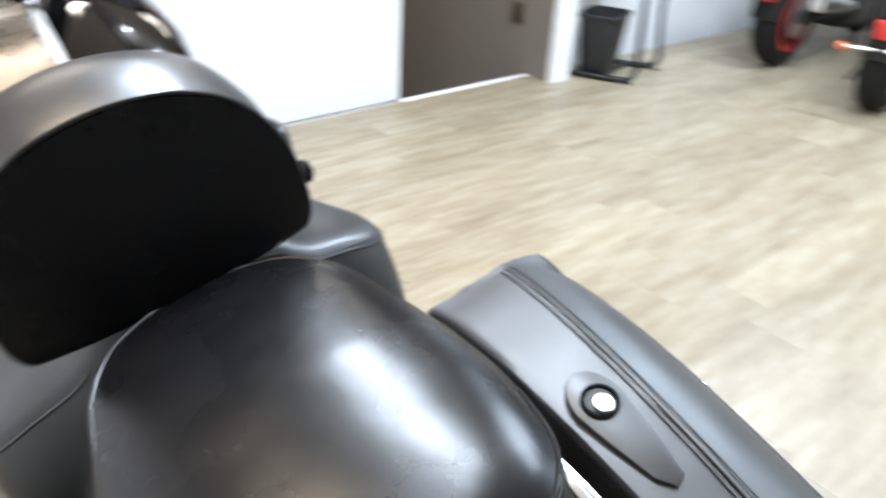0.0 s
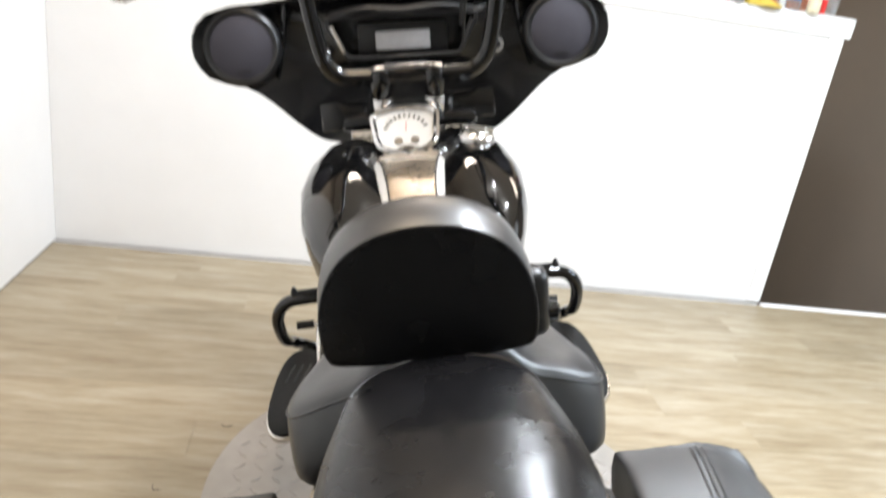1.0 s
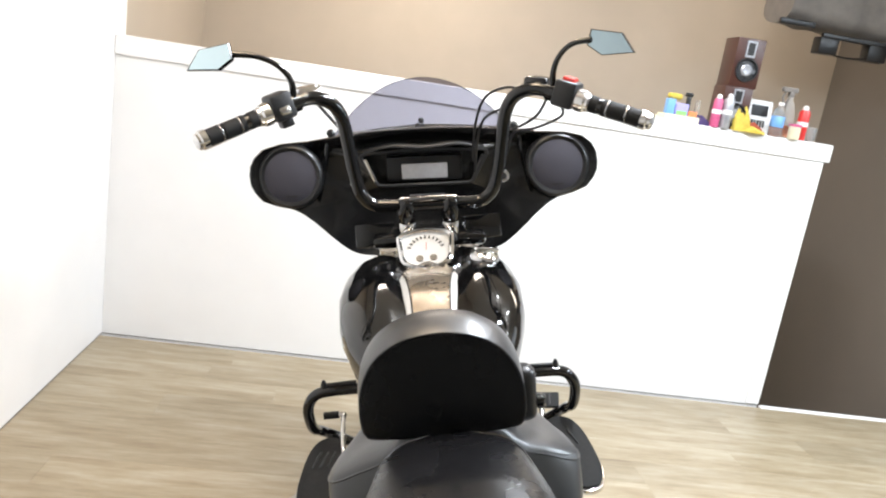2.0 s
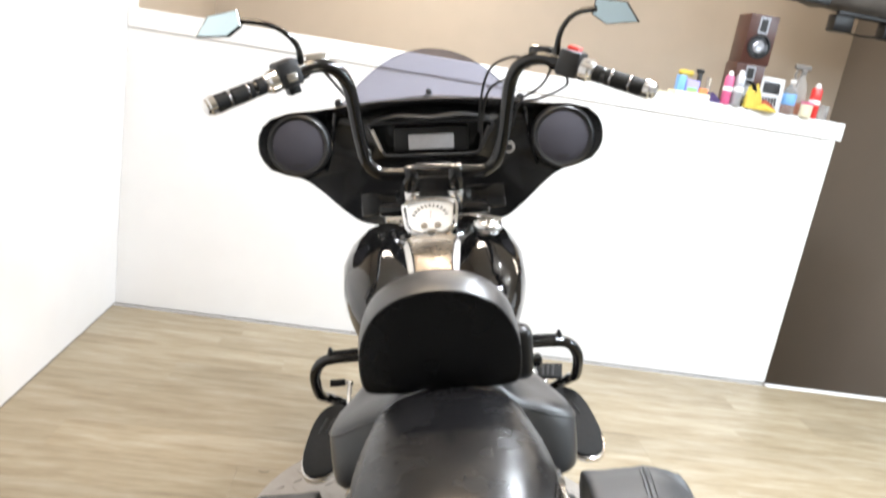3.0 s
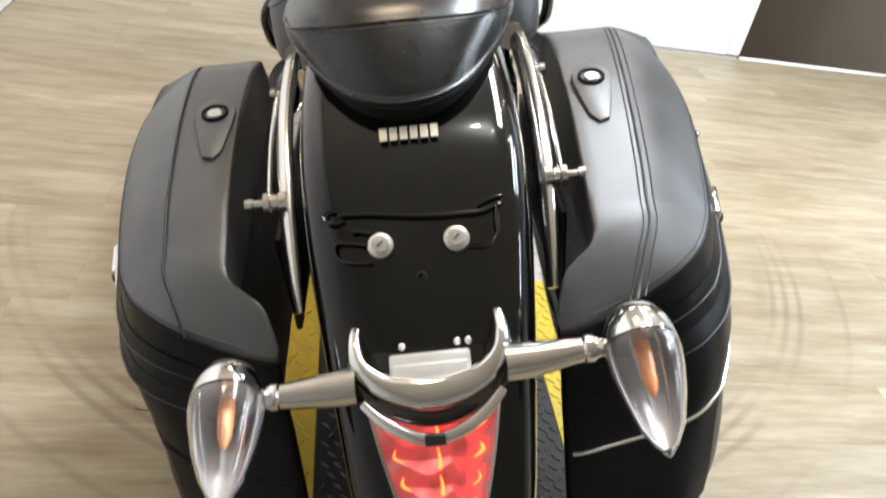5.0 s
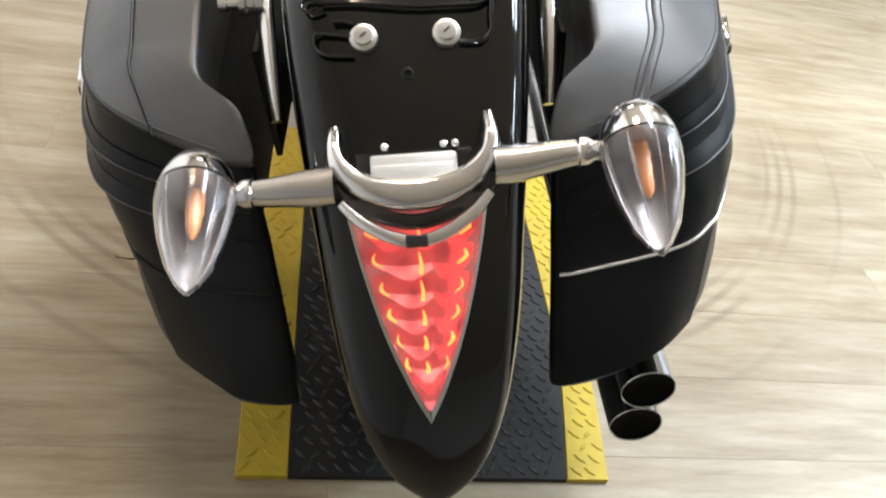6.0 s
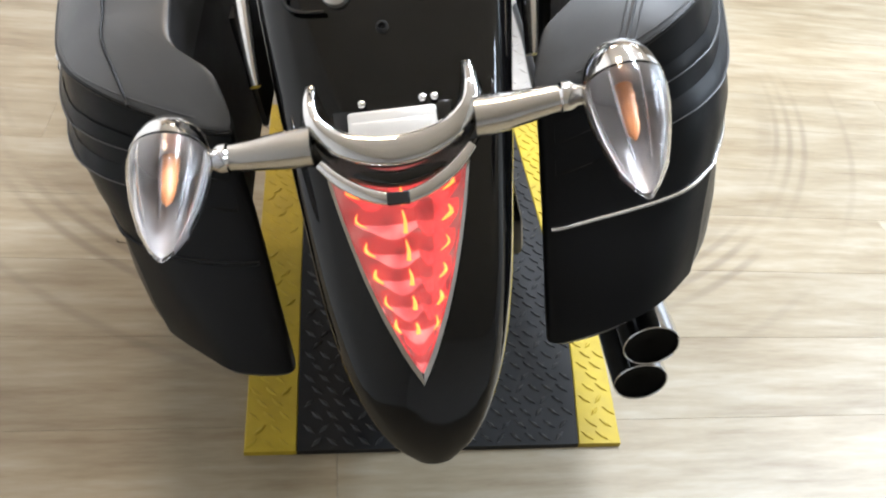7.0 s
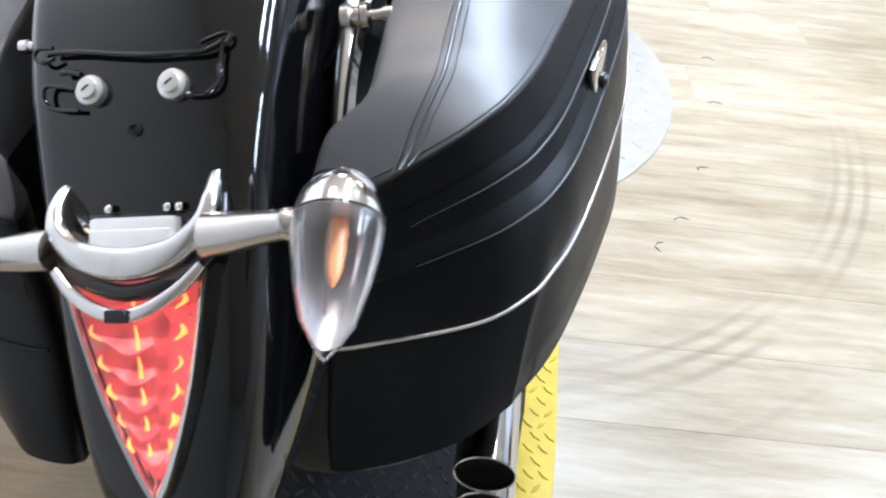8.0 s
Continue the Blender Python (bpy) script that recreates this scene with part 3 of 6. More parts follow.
part("tail_panel", box(-0.050, 0.050, -0.004, 0.004, -0.03, 0.02, 0.002, 2, Matrix.Translation((0, -0.056, 0.617)) @ pose(0, 0, 0, -48, 0, 0)), GLOSS, horns)
for x in (-0.024, 0.026, 0.036):
    part("screw", lathe([(0.0032, 0), (0.0032, 0.002), (0.0015, 0.0035), (0.0005, 0.0036)], 12, along((x, -0.043, 0.637), (x, -0.60, 1.2))), CHROME, horns)
part("bracket_trim", band([(-0.062, -0.086, 0.614), (-0.045, -0.101, 0.605), (-0.022, -0.113, 0.598), (0, -0.117, 0.5955), (0.022, -0.113, 0.599), (0.045, -0.101, 0.607), (0.062, -0.086, 0.617)], [0.004, 0.0052, 0.0056, 0.0056, 0.0056, 0.0052, 0.004], [0.003, 0.004, 0.004, 0.004, 0.004, 0.004, 0.003]), CHROME, horns)
part("trim_clip", box(-0.010, 0.008, -0.005, 0.005, -0.006, 0.006, 0.001, 1, Matrix.Translation((0, -0.118, 0.5965)) @ pose(0, 0, 0, 42, 0, 0)), INK, horns)
for s in (-1, 1):
    dz = -0.021 if s < 0 else 0.0
    arm = part("signal_arm", loft([[Vector((s * x, y + hy * math.cos(a), z + dz * k + hz * math.sin(a))) for a in [2 * math.pi * q / 24 for q in range(24)]]
                                   for x, y, z, hy, hz, k in ((0.066, -0.071, 0.632, 0.0185, 0.0165, 0.45), (0.09, -0.073, 0.635, 0.0165, 0.015, 0.6), (0.12, -0.076, 0.642, 0.0125, 0.012, 0.9), (0.137, -0.077, 0.645, 0.0105, 0.0105, 1.0))]), BRUSHED, bike, "polished signal arm")
    part("collar", lathe([(0.0085, -0.004), (0.0125, 0), (0.0125, 0.006), (0.0085, 0.012), (0.0085, 0.020)], 18, along((s * 0.134, -0.077, 0.645 + dz), (s * 0.2, -0.079, 0.647 + dz))), CHROME, arm)
    # bullet lamp, its long clear lens hanging back and down
    top, tip = (Vector((0.178, -0.058, 0.667)), Vector((0.179, -0.178, 0.621))) if s > 0 else (Vector((-0.176, -0.056, 0.642)), Vector((-0.168, -0.185, 0.621)))
    ax = along(top, tip)
    n = (tip - top).length
    sig = part("turn_signal", lathe([(0.0005, -0.006), (0.012, -0.004), (0.022, 0.004), (0.0283, 0.016), (0.0305, 0.026), (0.0311, 0.031), (0.0298, 0.032), (0.020, 0.025), (0.0005, 0.020)], 32, ax), CHROME, bike, "chrome bullet turn signal with clear lens")
    shell = [(0.0308, 0.0305), (0.0315, 0.036), (0.0318, 0.044), (0.0302, 0.058), (0.0257, 0.080), (0.0182, 0.104), (0.0092, n - 0.010), (0.003, n - 0.002), (0.0003, n)]
    lens = part("lens", lathe(shell + [(max(0.0003, r - 0.0016), h - 0.001) for r, h in reversed(shell)], 32, ax), LENS, sig, "ribbed clear lens")
    lens.visible_shadow = False
    for q in range(9):
        a = 2 * math.pi * q / 9
        rib = part("lens_rib", tube([ax @ Vector(((r - 0.0022) * math.cos(a), (r - 0.0022) * math.sin(a), h)) for r, h in shell[1:6]], 0.0009, 6, 2), LENS, lens)
        rib.visible_shadow = False
    q_dir = ax.to_3x3().inverted() @ Vector((0, 0.75, -0.66))
    phi = math.atan2(q_dir.y, q_dir.x)
    half_shell = [[ax @ Vector((0.84 * r * math.cos(phi + w), 0.84 * r * math.sin(phi + w), h)) for w in [radians(-95 + 190 * k / 14) for k in range(15)]] for r, h in shell[:7]]
    back = [[ax @ Vector((0.89 * r * math.cos(phi + w), 0.89 * r * math.sin(phi + w), h)) for w in [radians(95 - 190 * k / 14) for k in range(15)]] for r, h in shell[:7]]
    part("mirror_shell", loft([a + b for a, b in zip(half_shell, back)]), REFLECTOR, sig, "ribbed mirror reflector")
    part("bulb", lathe([(0.0005, 0.020), (0.0062, 0.022), (0.0075, 0.030), (0.0068, 0.037), (0.0078, 0.042), (0.0066, 0.048), (0.0074, 0.053), (0.0060, 0.060), (0.0062, 0.066), (0.0042, 0.074), (0.0005, 0.080)], 16, ax), AMBER, sig, "amber bulb")
    part("reflector", lathe([(0.0290, 0.0325), (0.024, 0.0285), (0.014, 0.0265), (0.004, 0.026)], 24, ax), REFLECTOR, sig)

# chrome fender rails, bag mounts and shock covers
for s in (-1, 1):
    part("fender_rail", tube([(s * 0.150, 0.46, 0.735), (s * 0.149, 0.38, 0.735), (s * 0.147, 0.28, 0.722), (s * 0.142, 0.18, 0.692), (s * 0.136, 0.10, 0.645), (s * 0.132, 0.055, 0.605)], 0.011, 12, 6, [0.010, 0.0125, 0.0125, 0.0115, 0.010, 0.007], squash=0.7), BRUSHED, bike, "brushed silver fender rail")
    part("mount_rod", tube([(s * 0.168, 0.36, 0.712), (s * 0.163, 0.25, 0.705), (s * 0.158, 0.16, 0.686)], 0.0035, 8), BRUSHED, bike)
    part("mount_post", lathe([(0.012, 0), (0.012, 0.008), (0.0095, 0.010), (0.0095, 0.016), (0.012, 0.018), (0.012, 0.024), (0.005, 0.026), (0.005, 0.036), (0.007, 0.037), (0.007, 0.045), (0.0005, 0.046)], 20, along((s * 0.138, 0.147, 0.684), (s * 0.2, 0.147, 0.684))), BRUSHED, bike, "stepped steel bag mount")
    part("mount_post", lathe([(0.005, 0), (0.005, 0.02), (0.007, 0.021), (0.007, 0.028), (0.0005, 0.03)], 16, along((s * 0.148, 0.36, 0.715), (s * 0.2, 0.36, 0.715))), BRUSHED, bike)
    part("inner_bracket", box(-0.004, 0.004, 0.17, 0.50, 0.48, 0.62, 0.003, 2, Matrix.Translation((s * 0.166, 0, 0))), INK, bike, "black bag carrier plate")
    part("shock_cover", tube([(s * 0.142, 0.42, 0.74), (s * 0.147, 0.50, 0.70), (s * 0.15, 0.6, 0.55)], 0.018, 12), CHROME, bike)

# saddlebags
def bag_line(xi, xo, yr, yf, cut=0.0, e=0.0, q=0.0, crisp=0.0):
    g = -0.028 if e > 0 else -0.025
    pts = [(xi + q, yr), (xi + 0.06, yr + 0.006), (xo - 0.140 - 0.010 * crisp - cut * 0.6, yr + 0.026 - 0.004 * crisp + cut * 0.3), (xo - 0.104 + 0.004 * crisp - cut, yr + 0.052 + cut * 0.5), (xo - 0.083 - 0.008 * crisp - cut, yr + 0.082 - 0.017 * crisp + cut * 0.5), (xo - 0.062 - cut * 0.7, yr + 0.135), (xo - 0.030 - cut * 0.15, yr + 0.262), (xo - 0.008, yr + 0.38), (xo + 0.001, yf - 0.060), (xo - 0.006, yf - 0.022),
           (xo - 0.034, yf - 0.004), (xo - 0.100, yf), (xi + 0.086, yf), (xi + 0.084 + 0.15 * e, yf - 0.06), (xi + 0.073 + 0.65 * e, yr + 0.28), (xi + 0.062 + e, yr + 0.142 + g), (xi + 0.057 + e, yr + 0.096 + g), (xi + 0.038 + 0.8 * e, yr + 0.076 + g), (xi + 0.008 + q, yr + 0.062 + g)]
    return smooth_line([(x, y, 0) for x, y in pts], 6, True)


def inset(s, z):
    """How far the inner rear corner stands out from the wheel."""
    return 0.010 if s > 0 else 0.008 + 0.010 * min(1, max(0, (z - 0.42) / 0.16))


def parting(x):
    """The lid's parting line climbs from the inner rear corner to the outer side."""
    u = min(1, max(0, (x - 0.13) / 0.17))
    return 0.602 + 0.043 * u * u * (3 - 2 * u)


def bag_ring(s, z, xi, xo, yr, yf, top=0.0):
    if s < 0:
        low = min(1, max(0, (0.60 - z) / 0.10))
        xo -= 0.024 * low * low * (3 - 2 * low)
    cut = 0.022 * min(1, max(0, (0.53 - z) / 0.11))
    return [Vector((s * v.x - 0.006, v.y, z + top * (parting(v.x) - z))) for v in bag_line(xi, xo, yr, yf, cut, -0.003 if s > 0 else 0.006, inset(s, z), min(1, max(0, (0.515 - z) / 0.05)))]


SPINE_Y = (0.0, 0.04, 0.08, 0.10, 0.15, 0.23, 0.31, 0.40, 0.47, 0.52)
SPINE_Z = (0.665, 0.670, 0.675, 0.678, 0.691, 0.705, 0.714, 0.717, 0.712, 0.701)


def spine_x(s, y):
    return 0.228 + 0.145 * y if s > 0 else 0.247 + 0.090 * y


def lid_line(s):
    return bag_line(0.123, 0.380, -0.011, 0.533, 0.0, -0.003 if s > 0 else 0.006, inset(s, 0.60))


def edge_near(s, x, y):
    """How far the lid's rear and outer edge is, and where along x."""
    line = EDGE[s]
    d = np.hypot(line[:, 0] - x, line[:, 1] - y)
    near = float(d.min())
    pull = np.exp(-(d - near) / 0.03)
    return near, float((pull * line[:, 0]).sum() / pull.sum())


EDGE = {s: np.array([(v.x, v.y) for v in lid_line(s)[:52]]) for s in (-1, 1)}
REACH_Y = [0.10 + 0.024 * k for k in range(18)]
REACH = {s: [edge_near(s, spine_x(s, y), y)[0] for y in REACH_Y] for s in (-1, 1)}


def lid_top(s, x, y):
    """The lid's surface: a level inner band, an outer panel falling from the seam, a falling rear."""
    yc = min(max(y, 0.10), 0.508)
    top = float(np.interp(yc, SPINE_Y, SPINE_Z))
    d, xe = edge_near(s, x, y)
    side = min(1.0, max(0.0, (y - 0.03) / 0.13))
    side = side * side * (3 - 2 * side)
    t = min(1.0, d / float(np.interp(yc, REACH_Y, REACH[s])))
    tr = min(1.0, d / 0.16)
    zb = parting(xe)
    bow = 0.30 if s > 0 else 0.62
    z = zb + 0.003 + (top - zb - 0.003) * (side * (bow * t + (1 - bow) * (1 - (1 - t) ** 2.2)) + (1 - side) * (1 - (1 - tr) ** 2.2))
    return min(z, 0.647 + 3.2 * (0.5335 - y))


def lid_ring(s, w, lift, out=0.0):
    """The lid's outline drawn in by w towards its seam; lift 0 is the parting line, 1 the top."""
    ring = []
    for v in lid_line(s):
        sy = min(max(v.y, 0.10), 0.508)
        x, y = v.x + (spine_x(s, sy) - v.x) * w, v.y + (sy - v.y) * w
        zb = parting(v.x)
        ring.append(Vector((s * x - 0.006, y, zb + (lid_top(s, x, y) - zb) * lift + out)))
    return ring


BAG = [(0.392, 0.135, 0.375, -0.105, 0.52), (0.398, 0.120, 0.388, -0.128, 0.53), (0.412, 0.114, 0.395, -0.137, 0.535), (0.44, 0.115, 0.399, -0.120, 0.54), (0.47, 0.118, 0.402, -0.094, 0.545), (0.502, 0.121, 0.408, -0.066, 0.547),
       (0.53, 0.122, 0.409, -0.048, 0.547), (0.56, 0.123, 0.405, -0.034, 0.545), (0.585, 0.123, 0.396, -0.020, 0.54)]


def fold_line(s, za, climb, out):
    """A line round the bag at height za that climbs towards the outer side, out from its skin."""
    skin = BAG + [(0.643, 0.1235, 0.381, -0.012, 0.534)]
    zs = [r[0] for r in skin]
    line = []
    base = bag_line(*[float(np.interp(za, zs, [r[k] for r in skin])) for k in (1, 2, 3, 4)], 0.0, -0.003 if s > 0 else 0.006, inset(s, za))
    for k, v in enumerate(base):
        u = min(1, max(0, (v.x - 0.13) / 0.17))
        z = za + climb * u * u * (3 - 2 * u)
        ring = bag_ring(s, z, *[float(np.interp(z, zs, [r[j] for r in skin])) for j in (1, 2, 3, 4)])
        d = (ring[(k + 1) % len(ring)] - ring[k - 1]).normalized()
        line.append(ring[k] + Vector((d.y, -d.x, 0)) * (out * s * min(1, max(0.1, u * 2.2))))
    return line


for s in (-1, 1):
    body = part("saddlebag", loft([bag_ring(s, *r) for r in BAG] + [bag_ring(s, 0.60, 0.1235, 0.381, -0.012, 0.534, 0.95), bag_ring(s, 0.60, 0.128, 0.376, -0.006, 0.53, 1.0)]), BAG_SHADE, bike, "black leather-covered hard saddlebag")
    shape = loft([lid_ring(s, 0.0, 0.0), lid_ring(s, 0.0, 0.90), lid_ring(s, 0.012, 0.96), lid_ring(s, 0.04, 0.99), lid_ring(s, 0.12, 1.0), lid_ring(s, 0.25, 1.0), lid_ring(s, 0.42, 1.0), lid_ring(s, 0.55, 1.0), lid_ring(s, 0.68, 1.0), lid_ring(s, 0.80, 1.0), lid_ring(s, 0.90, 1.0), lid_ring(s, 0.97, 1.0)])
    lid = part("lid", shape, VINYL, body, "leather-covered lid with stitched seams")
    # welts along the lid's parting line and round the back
    part("welt", tube(lid_ring(s, -0.004, 0.0, 0.0005)[0:68], 0.0024, 8, 1), BAG_SHADE, body)
    part("stitch_line", tube(lid_ring(s, 0.045, 0.985, 0.0003)[4:66], 0.0008, 6, 1), STITCH, lid)

    # two pressed folds that die out towards the wheel, and a piped one below them
    for za, climb, reach in ((0.567, 0.030, 52), (0.541, 0.022, 52)):
        fold_rings = []
        for h, out in ((0.014, 0.0003), (0.007, 0.0022), (0.0015, 0.0044), (-0.0013, 0.0040), (-0.0030, 0.0004), (0.006, -0.003)):
            fold_rings.append(fold_line(s, za + h, climb, out)[2:reach])
        part("fold", loft([list(c) for c in zip(*fold_rings)]), BAG_SHADE, body)
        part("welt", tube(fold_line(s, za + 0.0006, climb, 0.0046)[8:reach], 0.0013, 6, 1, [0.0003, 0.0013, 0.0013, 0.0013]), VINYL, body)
    part("welt", tube(fold_line(s, 0.497, 0.0, 0.0004)[1:58], 0.0022, 8, 1), BRUSHED if s > 0 else BAG_SHADE, body, "bright piping" if s > 0 else "")
    # stitched seam along the top of the lid, running out at the rear corner

    def on_lid(dx):
        pts = []
        for y in (-0.004, 0.012, 0.035, 0.07, 0.10, 0.15, 0.23, 0.31, 0.40, 0.47, 0.505):
            x = spine_x(s, max(y, 0.07)) - 0.42 * max(0, 0.07 - y) + dx
            pts.append((s * x - 0.006, y, lid_top(s, x, y) + 0.0010))
        return pts
    # the left seam takes the shaded tone, so it hardly shows
    part("seam", tube(on_lid(0.0), 0.0019 if s > 0 else 0.0014, 8), VINYL if s > 0 else BAG_SHADE, lid)
    for dx in (0.0075, -0.0065) if s > 0 else ():
        part("stitch_line", tube(on_lid(dx), 0.0008, 6), STITCH, lid)
    # lock on its teardrop plate
    c = Vector((s * 0.229 - 0.006, 0.300, 0.7205))
    drop = [(0.024 * math.cos(a), 0.034 * math.sin(a) + 0.006) for a in [math.pi * k / 10 for k in range(11)]] + [(-0.019, -0.025), (-0.010, -0.068), (0.0, -0.082), (0.012, -0.076), (0.019, -0.04)]
    tilt = Matrix.Translation(c) @ pose(0, 0, 0, 9, 0, -6 * s)
    lp = part("lock_plate", slab(drop, 0.008, 0.002, tilt @ Matrix.Diagonal((s, 1, 1, 1))), VINYL, lid, "teardrop lock plate")
    part("lock_ring", lathe([(0.0125, -0.002), (0.0165, 0.0), (0.0165, 0.0025), (0.0135, 0.003), (0.0125, 0.001)], 24, tilt @ pose(0, 0.006, 0)), BORE, lp)
    part("lock_recess", lathe([(0.0005, 0.0002), (0.0125, 0.0002), (0.0125, 0.0012), (0.0005, 0.0012)], 20, tilt @ pose(0, 0.006, 0)), INK, lp)
    part("lock", lathe([(0.0005, 0.001), (0.0088, 0.001), (0.0088, 0.004), (0.0078, 0.005), (0.0005, 0.005)], 20, tilt @ pose(0, 0.002, 0)), STEEL, lp, "bright steel lock")
    # chrome fittings on the outer side
    for y in (0.30, 0.345, 0.39):
        part("stud", lathe([(0.006, 0), (0.006, 0.002), (0.003, 0.005), (0.0005, 0.0055)], 14, along((s * (0.362 + 0.1 * (y - 0.3)), y, 0.632), (s * 0.5, y - 0.03, 0.66))), CHROME, body)
    latch = part("latch", box(-0.004, 0.004, -0.028, 0.028, -0.026, 0.016, 0.003, 2, Matrix.Translation((s * 0.364 - 0.006, 0.205, 0.580)) @ pose(0, 0, 0, 0, 0, -14 * s)), CHROME, body, "chrome latch")
    part("latch_knob", lathe([(0.008, 0), (0.008, 0.006), (0.005, 0.009), (0.0005, 0.009)], 16, along((s * 0.365 - 0.006, 0.20, 0.570), (s * 0.47, 0.175, 0.570))), SATIN, latch)
part("side_trim", tube([(-0.341, 0.11, 0.583), (-0.358, 0.17, 0.592), (-0.374, 0.24, 0.596)], 0.0032, 8), BRUSHED, bike)

# exhaust pipes
for x, y, z, r in ((0.238, -0.089, 0.319, 0.031), (0.231, -0.094, 0.259, 0.031)):
    pipe = part("exhaust", lathe([(r - 0.0022, 0.05), (r - 0.0020, 0.0010), (r - 0.0010, 0.0), (r, 0.0010), (r, 0.5), (r * 0.9, 0.62), (r * 0.55, 0.85), (r * 0.55, 1.0)], 32, along((x, y, z), (x + 0.005, y + 1, z - 0.06))), PIPE, bike, "dark chrome exhaust pipe with black bore")
    part("baffle", lathe([(0.0005, 0.012), (r - 0.0024, 0.004), (r - 0.0024, 0.12), (0.0005, 0.12)], 24, along((x, y, z), (x + 0.005, y + 1, z - 0.06))), BORE, pipe)


# seats: the passenger's cushion has a V-shaped rear panel under a brow seam
SEAT_LOW = [(0, 0.117, 0.797), (0.030, 0.124, 0.798), (0.058, 0.147, 0.801), (0.084, 0.187, 0.807), (0.107, 0.236, 0.814), (0.1225, 0.280, 0.820), (0.128, 0.318, 0.824), (0.1235, 0.372, 0.826), (0.112, 0.425, 0.828), (0.098, 0.472, 0.830), (0.066, 0.508, 0.832), (0, 0.523, 0.833)]
SEAT_BROW = [(0, 0.190, 0.854), (0.034, 0.192, 0.853), (0.066, 0.201, 0.850), (0.093, 0.217, 0.846), (0.112, 0.242, 0.839), (0.1225, 0.278, 0.835), (0.1265, 0.316, 0.836), (0.1215, 0.370, 0.842), (0.110, 0.421, 0.850), (0.096, 0.467, 0.856), (0.064, 0.502, 0.860), (0, 0.517, 0.862)]


def seat_line(half):
    return smooth_line(half + [(-x, y, z) for x, y, z in half[-2:0:-1]], 5, True)


def seat_mix(t, bulge=0.0):
    """Between the lower edge (0) and the brow seam (1)."""
    out = []
    for p, q in zip(seat_line(SEAT_LOW), seat_line(SEAT_BROW)):
        v = p.lerp(q, t)
        d = Vector((v.x, v.y - 0.33, 0)).normalized()
        out.append(v + d * bulge)
    return out


def seat_top(k):
    """The brow outline drawn in to k of its size, rising to the crown."""
    out = []
    for p in seat_line(SEAT_BROW):
        c = Vector((0, 0.335 + 0.25 * (p.y - 0.335), p.z))
        v = c + (p - c) * k
        crown = 0.878 - 0.05 * abs(v.y - 0.36)
        v.z = p.z + (max(crown, p.z) - p.z) * (0.55 * (1 - k ** 7) + 0.45 * (1 - k ** 2.2))
        out.append(v)
    return out


def seat_under(k, z):
    return [Vector((p.x * k, 0.33 + (p.y - 0.33) * k, p.z + z)) for p in seat_line(SEAT_LOW)]


pillion = part("pillion_seat", loft([seat_mix(0, -0.002), seat_mix(0.06, 0.001), seat_mix(0.3, 0.003), seat_mix(0.6, 0.0035), seat_mix(0.85, 0.0025), seat_mix(1.0, 0.001)] + [seat_top(k) for k in (0.985, 0.96, 0.92, 0.86, 0.77, 0.66, 0.52, 0.36, 0.2, 0.06)]), LEATHER, bike, "worn black leather passenger seat with scuffs")
part("seat_pan", loft([seat_under(0.86, -0.034), seat_under(0.93, -0.030), seat_under(0.985, -0.010), seat_under(1.0, -0.004), seat_under(0.97, 0.004)]), RUBBER, pillion, "black plastic seat pan")
ring = seat_mix(0.03, 0.0005)
part("piping", tube(ring[-31:] + ring[:32], 0.0026, 8, 1), LEATHER, pillion)
ring = seat_mix(0.09, 0.0016)
part("stitch_line", tube(ring[-29:] + ring[:30], 0.0008, 6, 1), STITCH, pillion)
ring = seat_mix(0.995, 0.0014)
part("seam", tube(ring[-26:] + ring[:27], 0.0016, 6, 1), LEATHER, pillion)
ring = seat_mix(0.94, 0.0022)
part("stitch_line", tube(ring[-25:] + ring[:26], 0.0007, 6, 1), STITCH, pillion)
ring = seat_top(0.985)
part("front_seam", tube(ring[40:71], 0.0022, 8, 1, [0.0006, 0.0018, 0.0022, 0.0018, 0.0006]), LEATHER, pillion)


WING = [(0.0, 0.538), (0.08, 0.543), (0.125, 0.553), (0.168, 0.566), (0.194, 0.582), (0.204, 0.606), (0.197, 0.634), (0.178, 0.660), (0.158, 0.692), (0.136, 0.735), (0.118, 0.79), (0.098, 0.855), (0.05, 0.89), (0.0, 0.895)]


def wing_height(x):
    """The seam's height: a hump behind the passenger's cushion, then falling to the wing tips."""
    return float(np.interp(abs(x), (0, 0.05, 0.078, 0.098, 0.114, 0.15, 0.185, 0.21), (0.853, 0.849, 0.836, 0.815, 0.802, 0.787, 0.767, 0.752)))


def wing_ring(t, k, rise=0.0):
    """The rider's seat outline: t from its underside (0) to the seam (1), k draws it in, rise lifts the top."""
    out = []
    for v in smooth_line([(x, y, 0) for x, y in WING + [(-x, y) for x, y in WING[-2:0:-1]]], 3, True):
        x, y = v.x * k, 0.70 + (v.y - 0.70) * k
        low = 0.684 + 0.05 * max(0, abs(x) < 0.14) * (0.14 - abs(x)) / 0.14
        y -= 0.032 * (1 - t) * min(1, max(0, (0.64 - y) / 0.06))
        out.append(Vector((x + 0.004, y, low + (wing_height(x) - low) * t + rise)))
    return out


WINGS = ((0, 0.93, 0.004), (0, 0.975, 0), (0.05, 0.992, 0), (0.2, 1.0, 0), (0.5, 1.006, 0), (0.8, 1.006, 0), (0.95, 1.002, 0), (1, 0.996, 0), (1, 0.982, 0.005), (1, 0.955, 0.0085), (1, 0.91, 0.011), (1, 0.84, 0.012), (1, 0.72, 0.010), (1, 0.56, 0.006), (1, 0.40, 0.002), (1, 0.2, 0))
